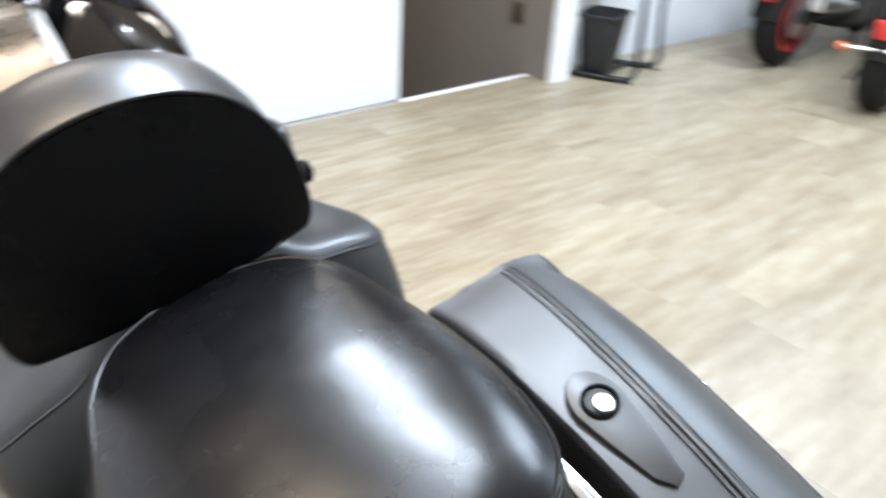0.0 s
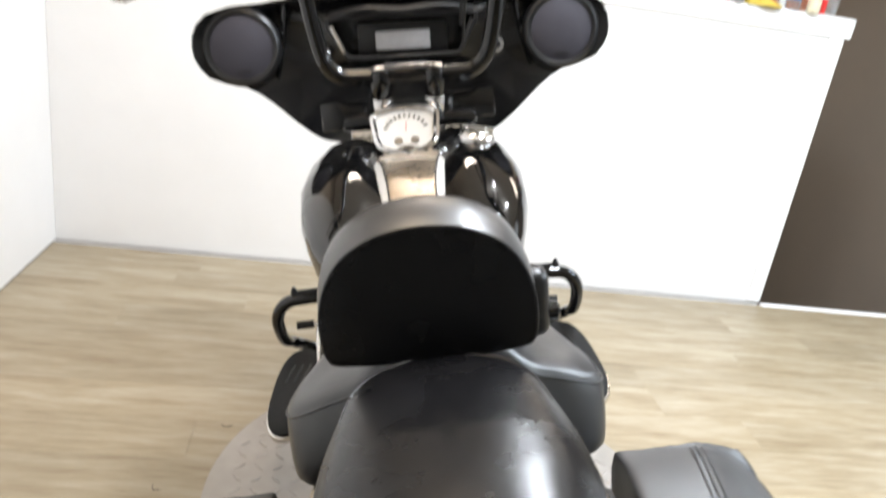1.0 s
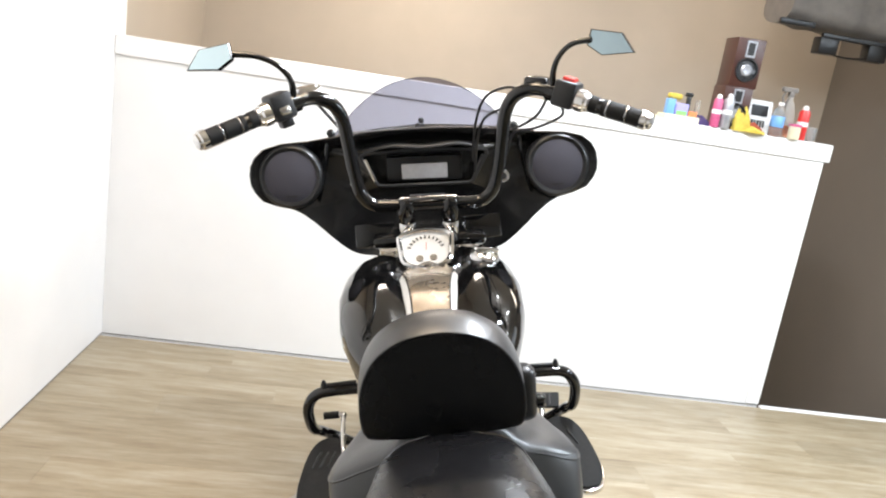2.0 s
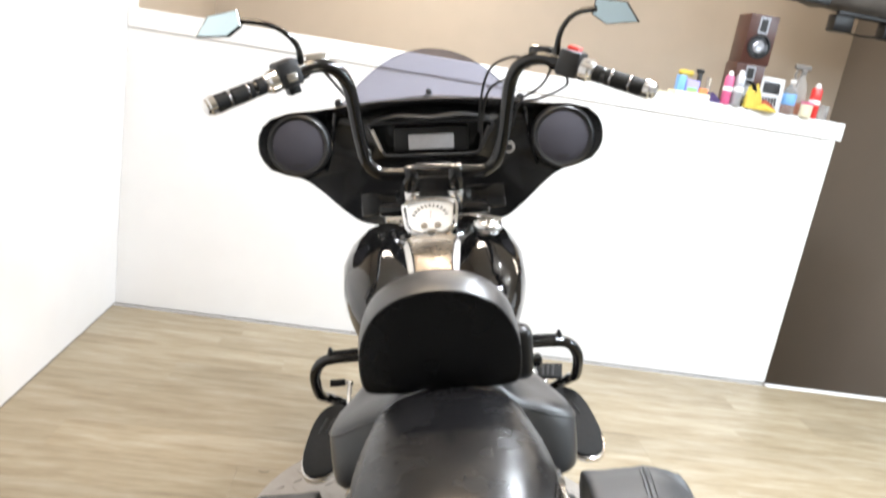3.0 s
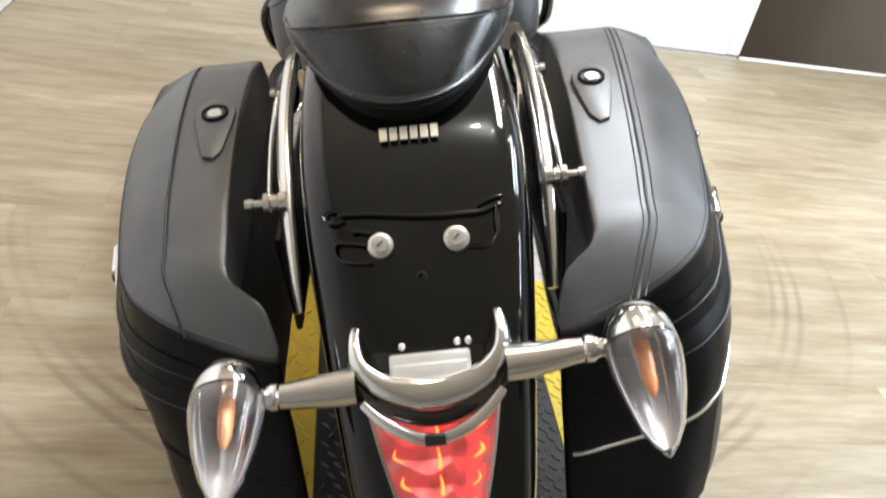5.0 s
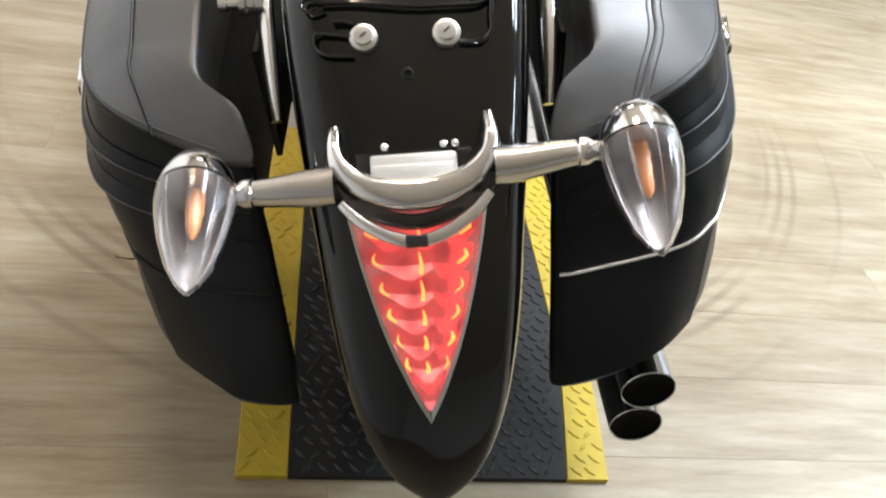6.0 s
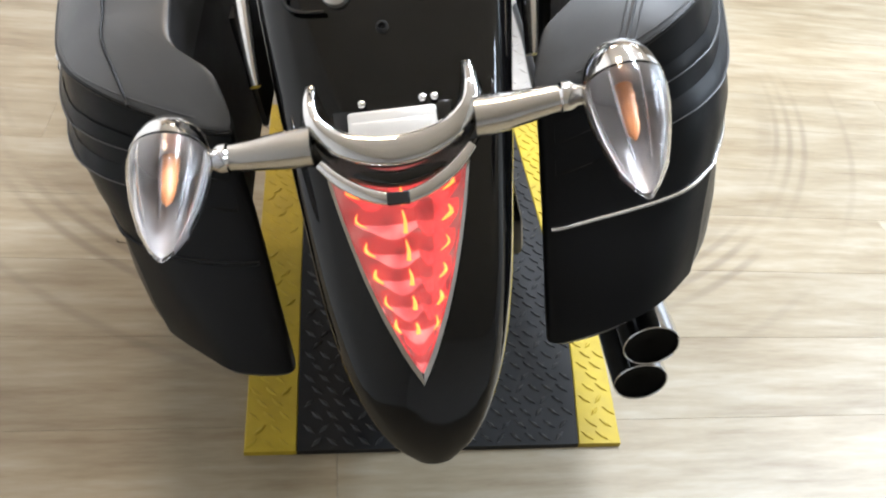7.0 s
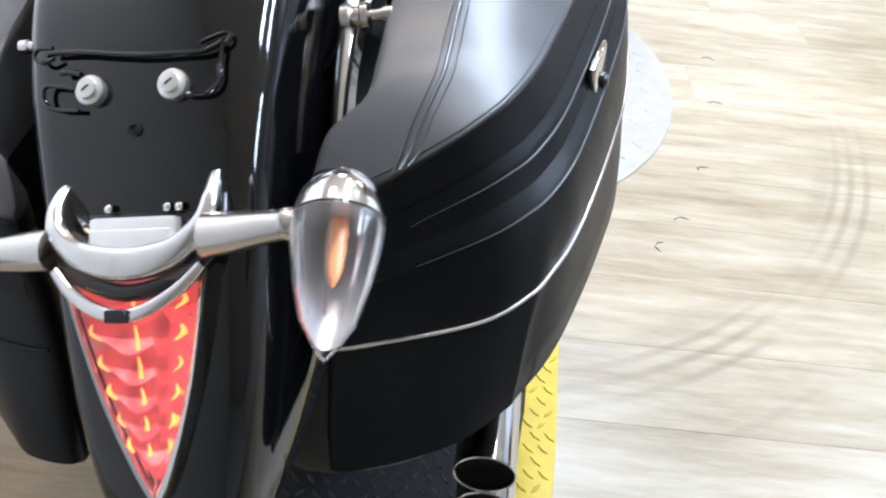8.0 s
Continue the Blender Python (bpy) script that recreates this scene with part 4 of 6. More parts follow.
rider = part("rider_seat", loft([wing_ring(*q) for q in WINGS]), SEATVINYL, bike, "black vinyl rider seat with flared wings")
wing_line = wing_ring(0.985, 1.001)
part("wing_seam", tube(wing_line[4:30], 0.0020, 6, 1), SEATVINYL, rider)
part("wing_seam", tube(wing_line[-29:-3], 0.0020, 6, 1), SEATVINYL, rider)
part("stitch_line", tube(wing_ring(0.8105, 0.972, 0.022)[2:34], 0.0008, 6, 1), STITCH, rider)
for s in (-1, 1):
    part("seat_bracket", box(-0.012, 0.012, -0.03, 0.03, -0.02, 0.02, 0.006, 2, Matrix.Translation((s * 0.165, 0.42, 0.69))), SATIN, bike)


# rider's backrest: a thick D-shaped pad
def d_ring(y, kx, kz, lean=0.10):
    half = [(0.0, 0.858), (0.06, 0.858), (0.104, 0.861), (0.117, 0.869), (0.1215, 0.892), (0.120, 0.925), (0.110, 0.957), (0.090, 0.985), (0.06, 1.004), (0.03, 1.012), (0.0, 1.0145)]
    pts = half + [(-x, z) for x, z in half[-2:0:-1]]
    line = smooth_line([(x, 0, z) for x, z in pts], 4, True)
    return [Vector((v.x * kx, y + lean * (v.z - 0.86), 0.862 + (v.z - 0.862) * kz)) for v in line]


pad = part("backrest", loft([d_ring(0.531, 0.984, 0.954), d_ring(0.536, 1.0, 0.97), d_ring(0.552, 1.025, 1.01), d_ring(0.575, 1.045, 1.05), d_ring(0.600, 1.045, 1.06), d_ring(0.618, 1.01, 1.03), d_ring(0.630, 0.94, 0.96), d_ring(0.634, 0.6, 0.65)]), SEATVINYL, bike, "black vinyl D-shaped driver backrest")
# rear face in the shaded vinyl tone, rim in the lighter one
part("face_panel", loft([d_ring(0.5215, 0.2, 0.25, 0.03), d_ring(0.5225, 0.5, 0.5, 0.06), d_ring(0.5255, 0.8, 0.78), d_ring(0.5285, 0.93, 0.90), d_ring(0.5305, 0.985, 0.955), d_ring(0.534, 0.99, 0.96)]), BACKREST_SHADE, pad)
ring = d_ring(0.5335, 0.996, 0.965)
part("piping", tube([v for v in ring], 0.0024, 8, 1, None, True), SATIN, pad)
pad.location = (-0.007, -0.012, 0)
part("backrest_post", box(-0.02, 0.02, 0.565, 0.585, 0.76, 0.88, 0.004), SATIN, bike)
hinge = part("backrest_hinge", box(0.085, 0.145, 0.595, 0.640, 0.822, 0.915, 0.017, 4), SATIN, bike, "black adjuster bracket")
part("knob", lathe([(0.012, 0), (0.012, 0.012), (0.008, 0.016), (0.0005, 0.016)], 16, along((0.143, 0.618, 0.850), (0.2, 0.618, 0.850))), GLOSS, hinge)

# fuel tank with its chrome console and gauge
def tank_ring(y, hw, zt, zb):
    out = []
    for k in range(32):
        a = 2 * math.pi * k / 32
        c, sn = math.cos(a), math.sin(a)
        zc = zb + (zt - zb) * 0.70
        x = hw * math.copysign(abs(c) ** 0.85, c)
        z = zc + ((zt - zc) if sn > 0 else (zc - zb)) * math.copysign(abs(sn) ** (0.62 if sn > 0 else 0.9), sn)
        if sn > 0 and abs(x) < 0.09:
            z -= 0.046 * (1 - (x / 0.09) ** 2)
        out.append(Vector((x, y, z)))
    return out


tank = part("fuel_tank", loft([tank_ring(*q) for q in ((0.70, 0.06, 0.845, 0.78), (0.72, 0.085, 0.862, 0.76), (0.78, 0.128, 0.892, 0.74), (0.86, 0.166, 0.922, 0.73), (0.95, 0.190, 0.943, 0.725), (1.05, 0.199, 0.960, 0.725), (1.15, 0.194, 0.968, 0.73), (1.24, 0.178, 0.968, 0.745), (1.32, 0.148, 0.955, 0.77), (1.37, 0.105, 0.93, 0.80), (1.39, 0.05, 0.90, 0.83))]), GLOSS, bike, "glossy black teardrop fuel tank")
CONS = [(0.70, 0.044, 0.832), (0.80, 0.046, 0.872), (0.90, 0.048, 0.903), (1.00, 0.057, 0.926), (1.08, 0.071, 0.937), (1.14, 0.086, 0.936), (1.19, 0.096, 0.926), (1.24, 0.096, 0.922), (1.29, 0.084, 0.922), (1.34, 0.07, 0.918), (1.38, 0.045, 0.905)]


def console_half(y):
    return float(np.interp(y, (0.7, 0.8, 0.9, 1.0, 1.08, 1.14, 1.19), (0.034, 0.035, 0.037, 0.041, 0.049, 0.060, 0.070)))


rings, top = [], []
for y, hw, z in CONS:
    rings.append([Vector((hw * 1.22, y, z - 0.045)), Vector((hw * 1.10, y, z - 0.012)), Vector((hw, y, z - 0.002)), Vector((hw * 0.90, y, z + 0.003)), Vector((hw * 0.5, y, z + 0.004)), Vector((0, y, z + 0.004)),
                  Vector((-hw * 0.5, y, z + 0.004)), Vector((-hw * 0.90, y, z + 0.003)), Vector((-hw, y, z - 0.002)), Vector((-hw * 1.10, y, z - 0.012)), Vector((-hw * 1.22, y, z - 0.045))])
    c = console_half(y)
    if y < 1.2:
        top.append([Vector((u * c, y, z + h)) for u, h in ((1, 0.002), (0.96, 0.0065), (0.5, 0.0075), (0, 0.008), (-0.5, 0.0075), (-0.96, 0.0065), (-1, 0.002))])
console = part("tank_console", loft(rings), SILVER, bike, "chrome tank console")
tank.location.x = console.location.x = -0.010
# the panel's tan is a reflection put into its colour
part("console_panel", loft(top), CONSOLE, console, "satin chrome console panel, tinted tan for what it reflects")
for s in (-1, 1):
    part("console_groove", tube([(s * (console_half(y) + 0.0012), y, z + 0.0042) for y, hw, z in CONS[:7]], 0.0013, 6), INK, console)
G = Matrix.Translation((0, 1.208, 0.981)) @ pose(0, 0, 0, 42, 0, 0)
gout = [(-0.064, 0.034), (-0.035, 0.047), (0, 0.051), (0.035, 0.047), (0.064, 0.034), (0.0635, -0.002), (0.057, -0.040), (0.032, -0.059), (0, -0.066), (-0.032, -0.059), (-0.057, -0.040), (-0.0635, -0.002)]
gl = smooth_line([(x, y, 0) for x, y in gout], 4, True)
gauge = part("gauge", loft([[G @ Vector((v.x * k, v.y * k, h)) for v in gl] for k, h in ((1.06, -0.05), (1.05, -0.012), (1.03, 0.0), (0.95, 0.0045), (0.86, 0.001), (0.83, -0.006))], False), CHROME, console, "chrome-rimmed speedometer")
part("dial", loft([[G @ Vector((v.x * k, v.y * k, h)) for v in gl] for k, h in ((0.92, -0.010), (0.92, -0.006), (0.5, -0.0058))]), FACE, gauge, "white dial with black marks")
for k in range(11):
    a = radians(158 - k * 13.6)
    p = Vector((0.042 * math.cos(a), -0.014 + 0.044 * math.sin(a), -0.0050))
    part("dial_mark", box(-0.0019, 0.0019, -0.0042, 0.0042, 0, 0.0008, 0, 2, G @ Matrix.Translation(p) @ pose(0, 0, 0, 0, 0, math.degrees(a) - 90)), INK, gauge)
part("needle", box(-0.0007, 0.0007, 0.0, 0.022, 0, 0.001, 0, 2, G @ pose(0, -0.008, -0.0045, 0, 0, -6)), RED, gauge)
for x in (-0.020, 0.020):
    part("dial_window", lathe([(0.0005, 0), (0.0085, 0), (0.0085, 0.0016), (0.0005, 0.0016)], 18, G @ pose(x * 0.8, -0.030, -0.0055)), SATIN, gauge)
part("dial_panel", slab([(-0.024, -0.0490), (0.024, -0.0490), (0.006, -0.040), (-0.006, -0.040)], 0.001, 0, G @ pose(0, 0, -0.0045)), SATIN, gauge)
part("emblem", joined(lathe([(0.0085, -0.002), (0.0105, 0), (0.0085, 0.002)], 20, Matrix.Translation((0, 1.142, 0.948)) @ pose(0, 0, 0, 20, 0, 0)), box(-0.018, 0.018, -0.003, 0.003, -0.001, 0.002, 0.001, 1, Matrix.Translation((0, 1.142, 0.948)) @ pose(0, 0, 0, 20, 0, 0))), CHROME, console)
cap = part("fuel_cap", lathe([(0.030, -0.004), (0.034, 0.0), (0.034, 0.012), (0.030, 0.018), (0.018, 0.022), (0.0005, 0.023)], 24, Matrix.Translation((0.120, 1.150, 0.952)) @ pose(0, 0, 0, 8, 14, 0)), CHROME, bike, "chrome fuel cap")
part("cap_lever", box(-0.03, 0.03, -0.008, 0.008, 0.020, 0.030, 0.003, 2, Matrix.Translation((0.120, 1.150, 0.952)) @ pose(0, 0, 0, 8, 14, 25)), CHROME, cap)
for s in (-1, 1):
    part("dash_wing", box(-0.05, 0.05, -0.004, 0.004, -0.03, 0.03, 0.003, 2, Matrix.Translation((s * 0.135, 1.36, 0.985)) @ pose(0, 0, 0, -12, 0, 0)), GLOSS, bike)

# front end: it is turned and tilted a little against the rest
F = Matrix.Translation((0, 1.4, 0.95)) @ Matrix.Rotation(radians(2.2), 4, "Y") @ Matrix.Translation((0, -1.4, -0.95))


def front(name, bm, m, parent=None, label="", smooth=True):
    bm.transform(F)
    return part(name, bm, m, parent or bike, label, smooth)


half = [(0, 0.878), (0.08, 0.880), (0.15, 0.884), (0.205, 0.896), (0.255, 0.935), (0.305, 0.985), (0.355, 1.025), (0.40, 1.038), (0.44, 1.055), (0.466, 1.10), (0.462, 1.155), (0.43, 1.192), (0.385, 1.205), (0.33, 1.207), (0.275, 1.213), (0.20, 1.222), (0.10, 1.228), (0, 1.230)]
fl = smooth_line([(x, 0, z) for x, z in half + [(-x, z) for x, z in half[-2:0:-1]]], 3, True)
hole_half = [(0, 1.075), (0.06, 1.075), (0.12, 1.076), (0.135, 1.085), (0.155, 1.12), (0.172, 1.152), (0.165, 1.164), (0.12, 1.168), (0.06, 1.172), (0, 1.176)]
hl = smooth_line([(x, 0, z) for x, z in hole_half + [(-x, z) for x, z in hole_half[-2:0:-1]]], 6, True)


def resample(line, n):
    """n points of a closed line by their angle round the middle of the opening."""
    c = Vector((0, 0, 1.125))
    ang = sorted((math.atan2(v.z - c.z, v.x - c.x), (v - c).length, v) for v in line)
    a = [q[0] for q in ang]
    xs, zs = [q[2].x for q in ang], [q[2].z for q in ang]
    out = []
    for k in range(n):
        t = -math.pi + 2 * math.pi * k / n
        out.append(Vector((np.interp(t, a, xs, period=2 * math.pi), 0, np.interp(t, a, zs, period=2 * math.pi))))
    return out


OUT, INN = resample(fl, 120), resample(hl, 120)


def fring(line, y, k=1.0, bulge=0.0, kz=None):
    return [Vector((v.x * k, y + bulge * (v.x / 0.46) ** 2, 1.06 + (v.z - 1.06) * (kz or k))) for v in line]


mid = [o.lerp(i, 0.55) for o, i in zip(OUT, INN)]
fair = front("fairing", loft([fring(OUT, 1.84, 0.45, -0.20), fring(OUT, 1.80, 0.72, -0.20), fring(OUT, 1.72, 0.90, -0.17), fring(OUT, 1.62, 0.99, -0.09), fring(OUT, 1.55, 1.008, -0.04), fring(OUT, 1.535, 1.0, -0.03), fring(OUT, 1.537, 0.985, -0.03), fring(mid, 1.575, 1.0, -0.01), fring(INN, 1.560, 1.03), fring(INN, 1.558, 1.0), fring(INN, 1.64, 0.97)], True), FAIRING, None, "glossy black batwing fairing with speakers")
front("radio_frame", tube([Vector((v.x * 1.0, 1.556, v.z)) for v in hl[::3]], 0.0045, 8, 1, None, True), PLASTIC, fair)
front("radio_face", box(-0.064, 0.064, 1.575, 1.60, 1.088, 1.130, 0.003), RADIO, fair, "silver radio face")
front("radio_body", box(-0.105, 0.105, 1.582, 1.63, 1.082, 1.150, 0.003), SATIN, fair)
front("dash_lip", tube([(-0.165, 1.56, 1.172), (-0.09, 1.55, 1.186), (0, 1.545, 1.180), (0.09, 1.55, 1.186), (0.165, 1.56, 1.172)], 0.008, 10, 6, squash=0.5), PLASTIC, fair)
for s in (-1, 1):
    front("dash_strap", tube([(s * 0.163, 1.553, 1.15), (s * 0.150, 1.553, 1.12), (s * 0.138, 1.555, 1.09)], 0.006, 8, 4), BRUSHED if s < 0 else PLASTIC, fair)
    ax = along((s * 0.362, 1.515, 1.118), (s * 0.362 + s * -0.06, 0.515, 1.19))
    spk = front("speaker", lathe([(0.060, -0.05), (0.086, -0.045), (0.088, -0.01), (0.085, 0.003), (0.078, 0.008), (0.070, 0.005), (0.068, 0.0)], 48, ax), SATIN, fair, "round speaker pod")
    front("grille", lathe([(0.071, -0.004), (0.070, 0.003), (0.050, 0.009), (0.025, 0.012), (0.0005, 0.013)], 40, ax), GRILLE, spk, "charcoal cloth grille")
    front("speaker_badge", box(-0.016, 0.016, -0.0025, 0.0025, 0, 0.003, 0.001, 1, ax @ pose(0.0, -0.052 if s > 0 else -0.052, 0.006, 0, 0, 0)), INK, spk)
    ax2 = along((s * 0.203 + 0.013, 1.545, 1.09), (s * 0.203 + 0.013, 0.5, 1.12))
    kn = front("knob", lathe([(0.020, -0.01), (0.020, 0.002), (0.017, 0.005), (0.014, 0.005), (0.013, 0.010), (0.0005, 0.011)], 28, ax2), CHROME, fair, "chrome vent knob")
    front("knob_cap", lathe([(0.0005, 0.0108), (0.009, 0.0108), (0.008, 0.013), (0.0005, 0.0132)], 20, ax2), SATIN, kn)
    front("fairing_rib", tube([(s * 0.262, 1.548, 1.20), (s * 0.276, 1.545, 1.12), (s * 0.300, 1.55, 1.03)], 0.006, 8), GLOSS, fair)
    front("screen_nut", lathe([(0.012, -0.004), (0.012, 0.004), (0.006, 0.01), (0.0005, 0.01)], 14, along((s * 0.255, 1.60, 1.222), (s * 0.255, 1.0, 1.35))), SATIN, fair)
# windscreen
arc = [-1 + 2 * k / 28 for k in range(29)]
outer, inner = [], []
for j in range(9):
    v = j / 8
    ro, ri = [], []
    for u in arc:
        top = 0.142 * (1 - abs(u) ** 2.3)
        x = 0.262 * u * (1 - 0.03 * v)
        y = 1.765 - 0.13 * u * u - 0.02 * v * 1.4
        z = 1.222 - 0.012 * abs(u) + top * v
        ro.append(Vector((x, y, z)))
        ri.append(Vector((x * 0.99, y - 0.004, z)))
    outer.append(ro)
    inner.append(ri)
bm = loft([r + list(reversed(q)) for r, q in zip(outer, inner)])
front("windscreen", bm, SMOKE, fair, "low smoked windscreen").visible_shadow = False
front("screen_strip", tube([(0.262 * u, 1.752 - 0.13 * u * u, 1.219 - 0.012 * abs(u)) for u in arc], 0.009, 10, 1), SATIN, fair)
for x, z in ((-0.012, 1.222), (0.014, 1.204), (-0.001, 1.238), (-0.012, 1.204)):
    front("screen_bolt", lathe([(0.009, 0), (0.009, 0.006), (0.005, 0.010), (0.0005, 0.010)], 14, along((x, 1.738, z), (x, 0.7, z + 0.15))), INK, fair)

# bars
SIDE = [(0, 1.255, 1.072), (0.10, 1.255, 1.072), (0.132, 1.255, 1.078), (0.157, 1.253, 1.105), (0.170, 1.248, 1.16), (0.179, 1.240, 1.23), (0.188, 1.232, 1.285), (0.208, 1.220, 1.318), (0.245, 1.203, 1.332), (0.29, 1.18, 1.322), (0.37, 1.13, 1.293), (0.455, 1.082, 1.262)]
bars = front("handlebar", tube([(-x, y, z) for x, y, z in SIDE[:0:-1]] + SIDE, 0.0155, 14, 6), GLOSS, None, "black ape-style handlebar")
front("bar_clamp", box(-0.045, 0.045, 1.235, 1.275, 1.082, 1.094, 0.004), DARKCHROME, bars)
for s in (-1, 1):
    riser = front("riser", lathe([(0.019, 0), (0.019, 0.06), (0.022, 0.065), (0.022, 0.105), (0.016, 0.112), (0.0005, 0.113)], 20, along((s * 0.052, 1.275, 0.98), (s * 0.052, 1.252, 1.09))), GLOSS, bars)
    front("riser_cap", lathe([(0.0195, 0.02), (0.0205, 0.022), (0.0205, 0.048), (0.0195, 0.05)], 20, along((s * 0.052, 1.275, 0.98), (s * 0.052, 1.252, 1.09))), CHROME, riser)
    a, b = Vector((s * 0.345, 1.147, 1.302)), Vector((s * 0.462, 1.078, 1.260))
    d = (b - a).normalized()
    L = (b - a).length
    g = along(a, b)
    grip = front("grip", lathe([(0.016, 0), (0.0185, 0.004), (0.0185, L * 0.25), (0.0165, L * 0.26), (0.0165, L * 0.32), (0.0185, L * 0.33), (0.0185, L * 0.66), (0.0165, L * 0.67), (0.0165, L * 0.72), (0.0185, L * 0.73), (0.0185, L * 0.92), (0.016, L * 0.93)], 24, g), RUBBER, bars, "ribbed black rubber grip")
    front("grip_end", lathe([(0.017, L * 0.92), (0.021, L * 0.94), (0.021, L * 1.03), (0.018, L * 1.05), (0.018, L * 1.09), (0.012, L * 1.12), (0.0005, L * 1.13)], 24, g), CHROME, grip, "chrome grip end")
    front("grip_collar", lathe([(0.016, -0.014), (0.025, -0.012), (0.025, 0.006), (0.021, 0.010), (0.021, 0.015), (0.017, 0.018)], 24, g), CHROME, grip)
    for kk in (0, 1, 2):
        front("grip_band", lathe([(0.0186, L * (0.10 + 0.30 * kk)), (0.0192, L * (0.105 + 0.30 * kk)), (0.0192, L * (0.125 + 0.30 * kk)), (0.0186, L * (0.13 + 0.30 * kk))], 20, g), DARKCHROME, grip)
    sw = front("switch_box", box(-0.029, 0.029, -0.024, 0.034, -0.064, -0.014, 0.006, 2, g), PLASTIC, bars, "black switch housing")
    front("switch", box(-0.015, 0.015, -0.042, -0.018, -0.054, -0.026, 0.003, 2, g @ pose(0, 0, 0, 0, 0, 180 if s > 0 else 0)), RED if s > 0 else SATIN, sw)
    front("switch", box(0.020, 0.034, -0.012, 0.006, -0.05, -0.025, 0.003, 2, g), BRUSHED, sw)
    front("reservoir", box(-0.028, 0.028, -0.03, 0.03, -0.02, 0.02, 0.007, 2, Matrix.Translation((s * 0.262, 1.225, 1.338)) @ pose(0, 0, 0, 0, 8 * s, -30 * s)), CHROME if s < 0 else GLOSS, bars, "master cylinder reservoir")
    front("lever", tube([(s * 0.295, 1.222, 1.312), (s * 0.34, 1.205, 1.292), (s * 0.40, 1.165, 1.268), (s * 0.47, 1.118, 1.240)], 0.0065, 10, 6, squash=0.6), CHROME, bars, "chrome hand lever")
    front("mirror_clamp", lathe([(0.021, -0.084), (0.021, -0.064)], 18, g), GLOSS, bars)
    stalk = front("mirror", tube([(s * 0.283, 1.175, 1.33), (s * 0.286, 1.165, 1.375), (s * 0.308 - 0.006, 1.155, 1.408), (s * 0.340 - 0.014, 1.145, 1.425), (s * 0.378 - 0.02, 1.135, 1.430)], 0.0065, 10, 6, [0.009, 0.0065, 0.006, 0.006, 0.007]), GLOSS, bars, "black stalk mirror with angular head")
    head = [(0.372, 1.420), (0.380, 1.452), (0.445, 1.441), (0.470, 1.400), (0.402, 1.398)]
    MM = Matrix.Translation((s * 0.42 - 0.02, 1.130, 1.425)) @ pose(0, 0, 0, -14 if s < 0 else 5, 0, -10 if s < 0 else -24) @ Matrix.Translation((-s * 0.42, 0, -1.425))
    rings = []
    for k, y in ((0.6, 0.024), (0.9, 0.016), (1.03, 0.004), (1.03, -0.004), (0.99, -0.006), (0.95, -0.004)):
        rings.append([MM @ Vector((s * (0.415 + (x - 0.415) * k), y, 1.424 + (z - 1.424) * k)) for x, z in head])
    front("mirror_head", loft(rings), GLOSS, stalk, "", False)
    front("mirror_glass", loft([[MM @ Vector((s * (0.415 + (x - 0.415) * k), y, 1.424 + (z - 1.424) * k)) for x, z in head] for k, y in ((0.955, -0.003), (0.955, -0.0052))]), MIRROR, stalk, "mirror glass tinted pale blue for its reflection", False)
for pts in ([(0.235, 1.225, 1.325), (0.20, 1.30, 1.335), (0.155, 1.38, 1.31), (0.135, 1.45, 1.24), (0.13, 1.50, 1.14)], [(0.24, 1.225, 1.32), (0.19, 1.28, 1.29), (0.15, 1.36, 1.26), (0.138, 1.44, 1.2), (0.135, 1.5, 1.11)],
            [(0.28, 1.20, 1.318), (0.262, 1.25, 1.27), (0.225, 1.34, 1.235), (0.215, 1.44, 1.225), (0.22, 1.53, 1.2)], [(0.295, 1.19, 1.31), (0.315, 1.22, 1.27), (0.27, 1.32, 1.235), (0.235, 1.45, 1.215), (0.225, 1.53, 1.15)],
            [(-0.245, 1.22, 1.325), (-0.225, 1.28, 1.29), (-0.205, 1.4, 1.24), (-0.2, 1.53, 1.2)]):
    front("cable", tube(pts, 0.0035, 8, 8), PLASTIC, bars)
for s in (-1, 1):
    front("fork_tube", tube([(s * 0.105, 1.42, 0.94), (s * 0.105, 1.62, 0.68), (s * 0.105, 1.88, GROUND + 0.34)], 0.028, 16, 1), CHROME, bike)
front("triple_clamp", box(-0.14, 0.14, 1.30, 1.40, 0.955, 0.985, 0.01), GLOSS, bike)
front("front_fender", loft([[Vector((0.085 * math.cos(math.pi * k / 12), 1.885 + math.cos(a) * (0.345 + 0.03 * math.sin(math.pi * k / 12)), GROUND + 0.34 + math.sin(a) * (0.345 + 0.03 * math.sin(math.pi * k / 12)))) for k in range(13)] for a in [radians(-5 + 9 * j) for j in range(20)]], False, False), GLOSS, bike)

# engine, frame, guards, boards, stand
part("engine", joined(box(-0.15, 0.15, 0.62, 1.22, 0.12, 0.42, 0.05, 3), lathe([(0.10, 0), (0.11, 0.02), (0.11, 0.26), (0.09, 0.30)], 24, along((0, 0.95, 0.40), (0, 0.80, 0.75))), lathe([(0.10, 0), (0.11, 0.02), (0.11, 0.26), (0.09, 0.30)], 24, along((0, 1.12, 0.40), (0, 1.26, 0.73)))), SATIN, bike, "black twin-cylinder engine")
part("air_cleaner", lathe([(0.09, 0), (0.095, 0.02), (0.09, 0.05), (0.06, 0.06), (0.0005, 0.06)], 32, along((0.14, 1.02, 0.60), (1, 1.02, 0.60))), CHROME, bike)
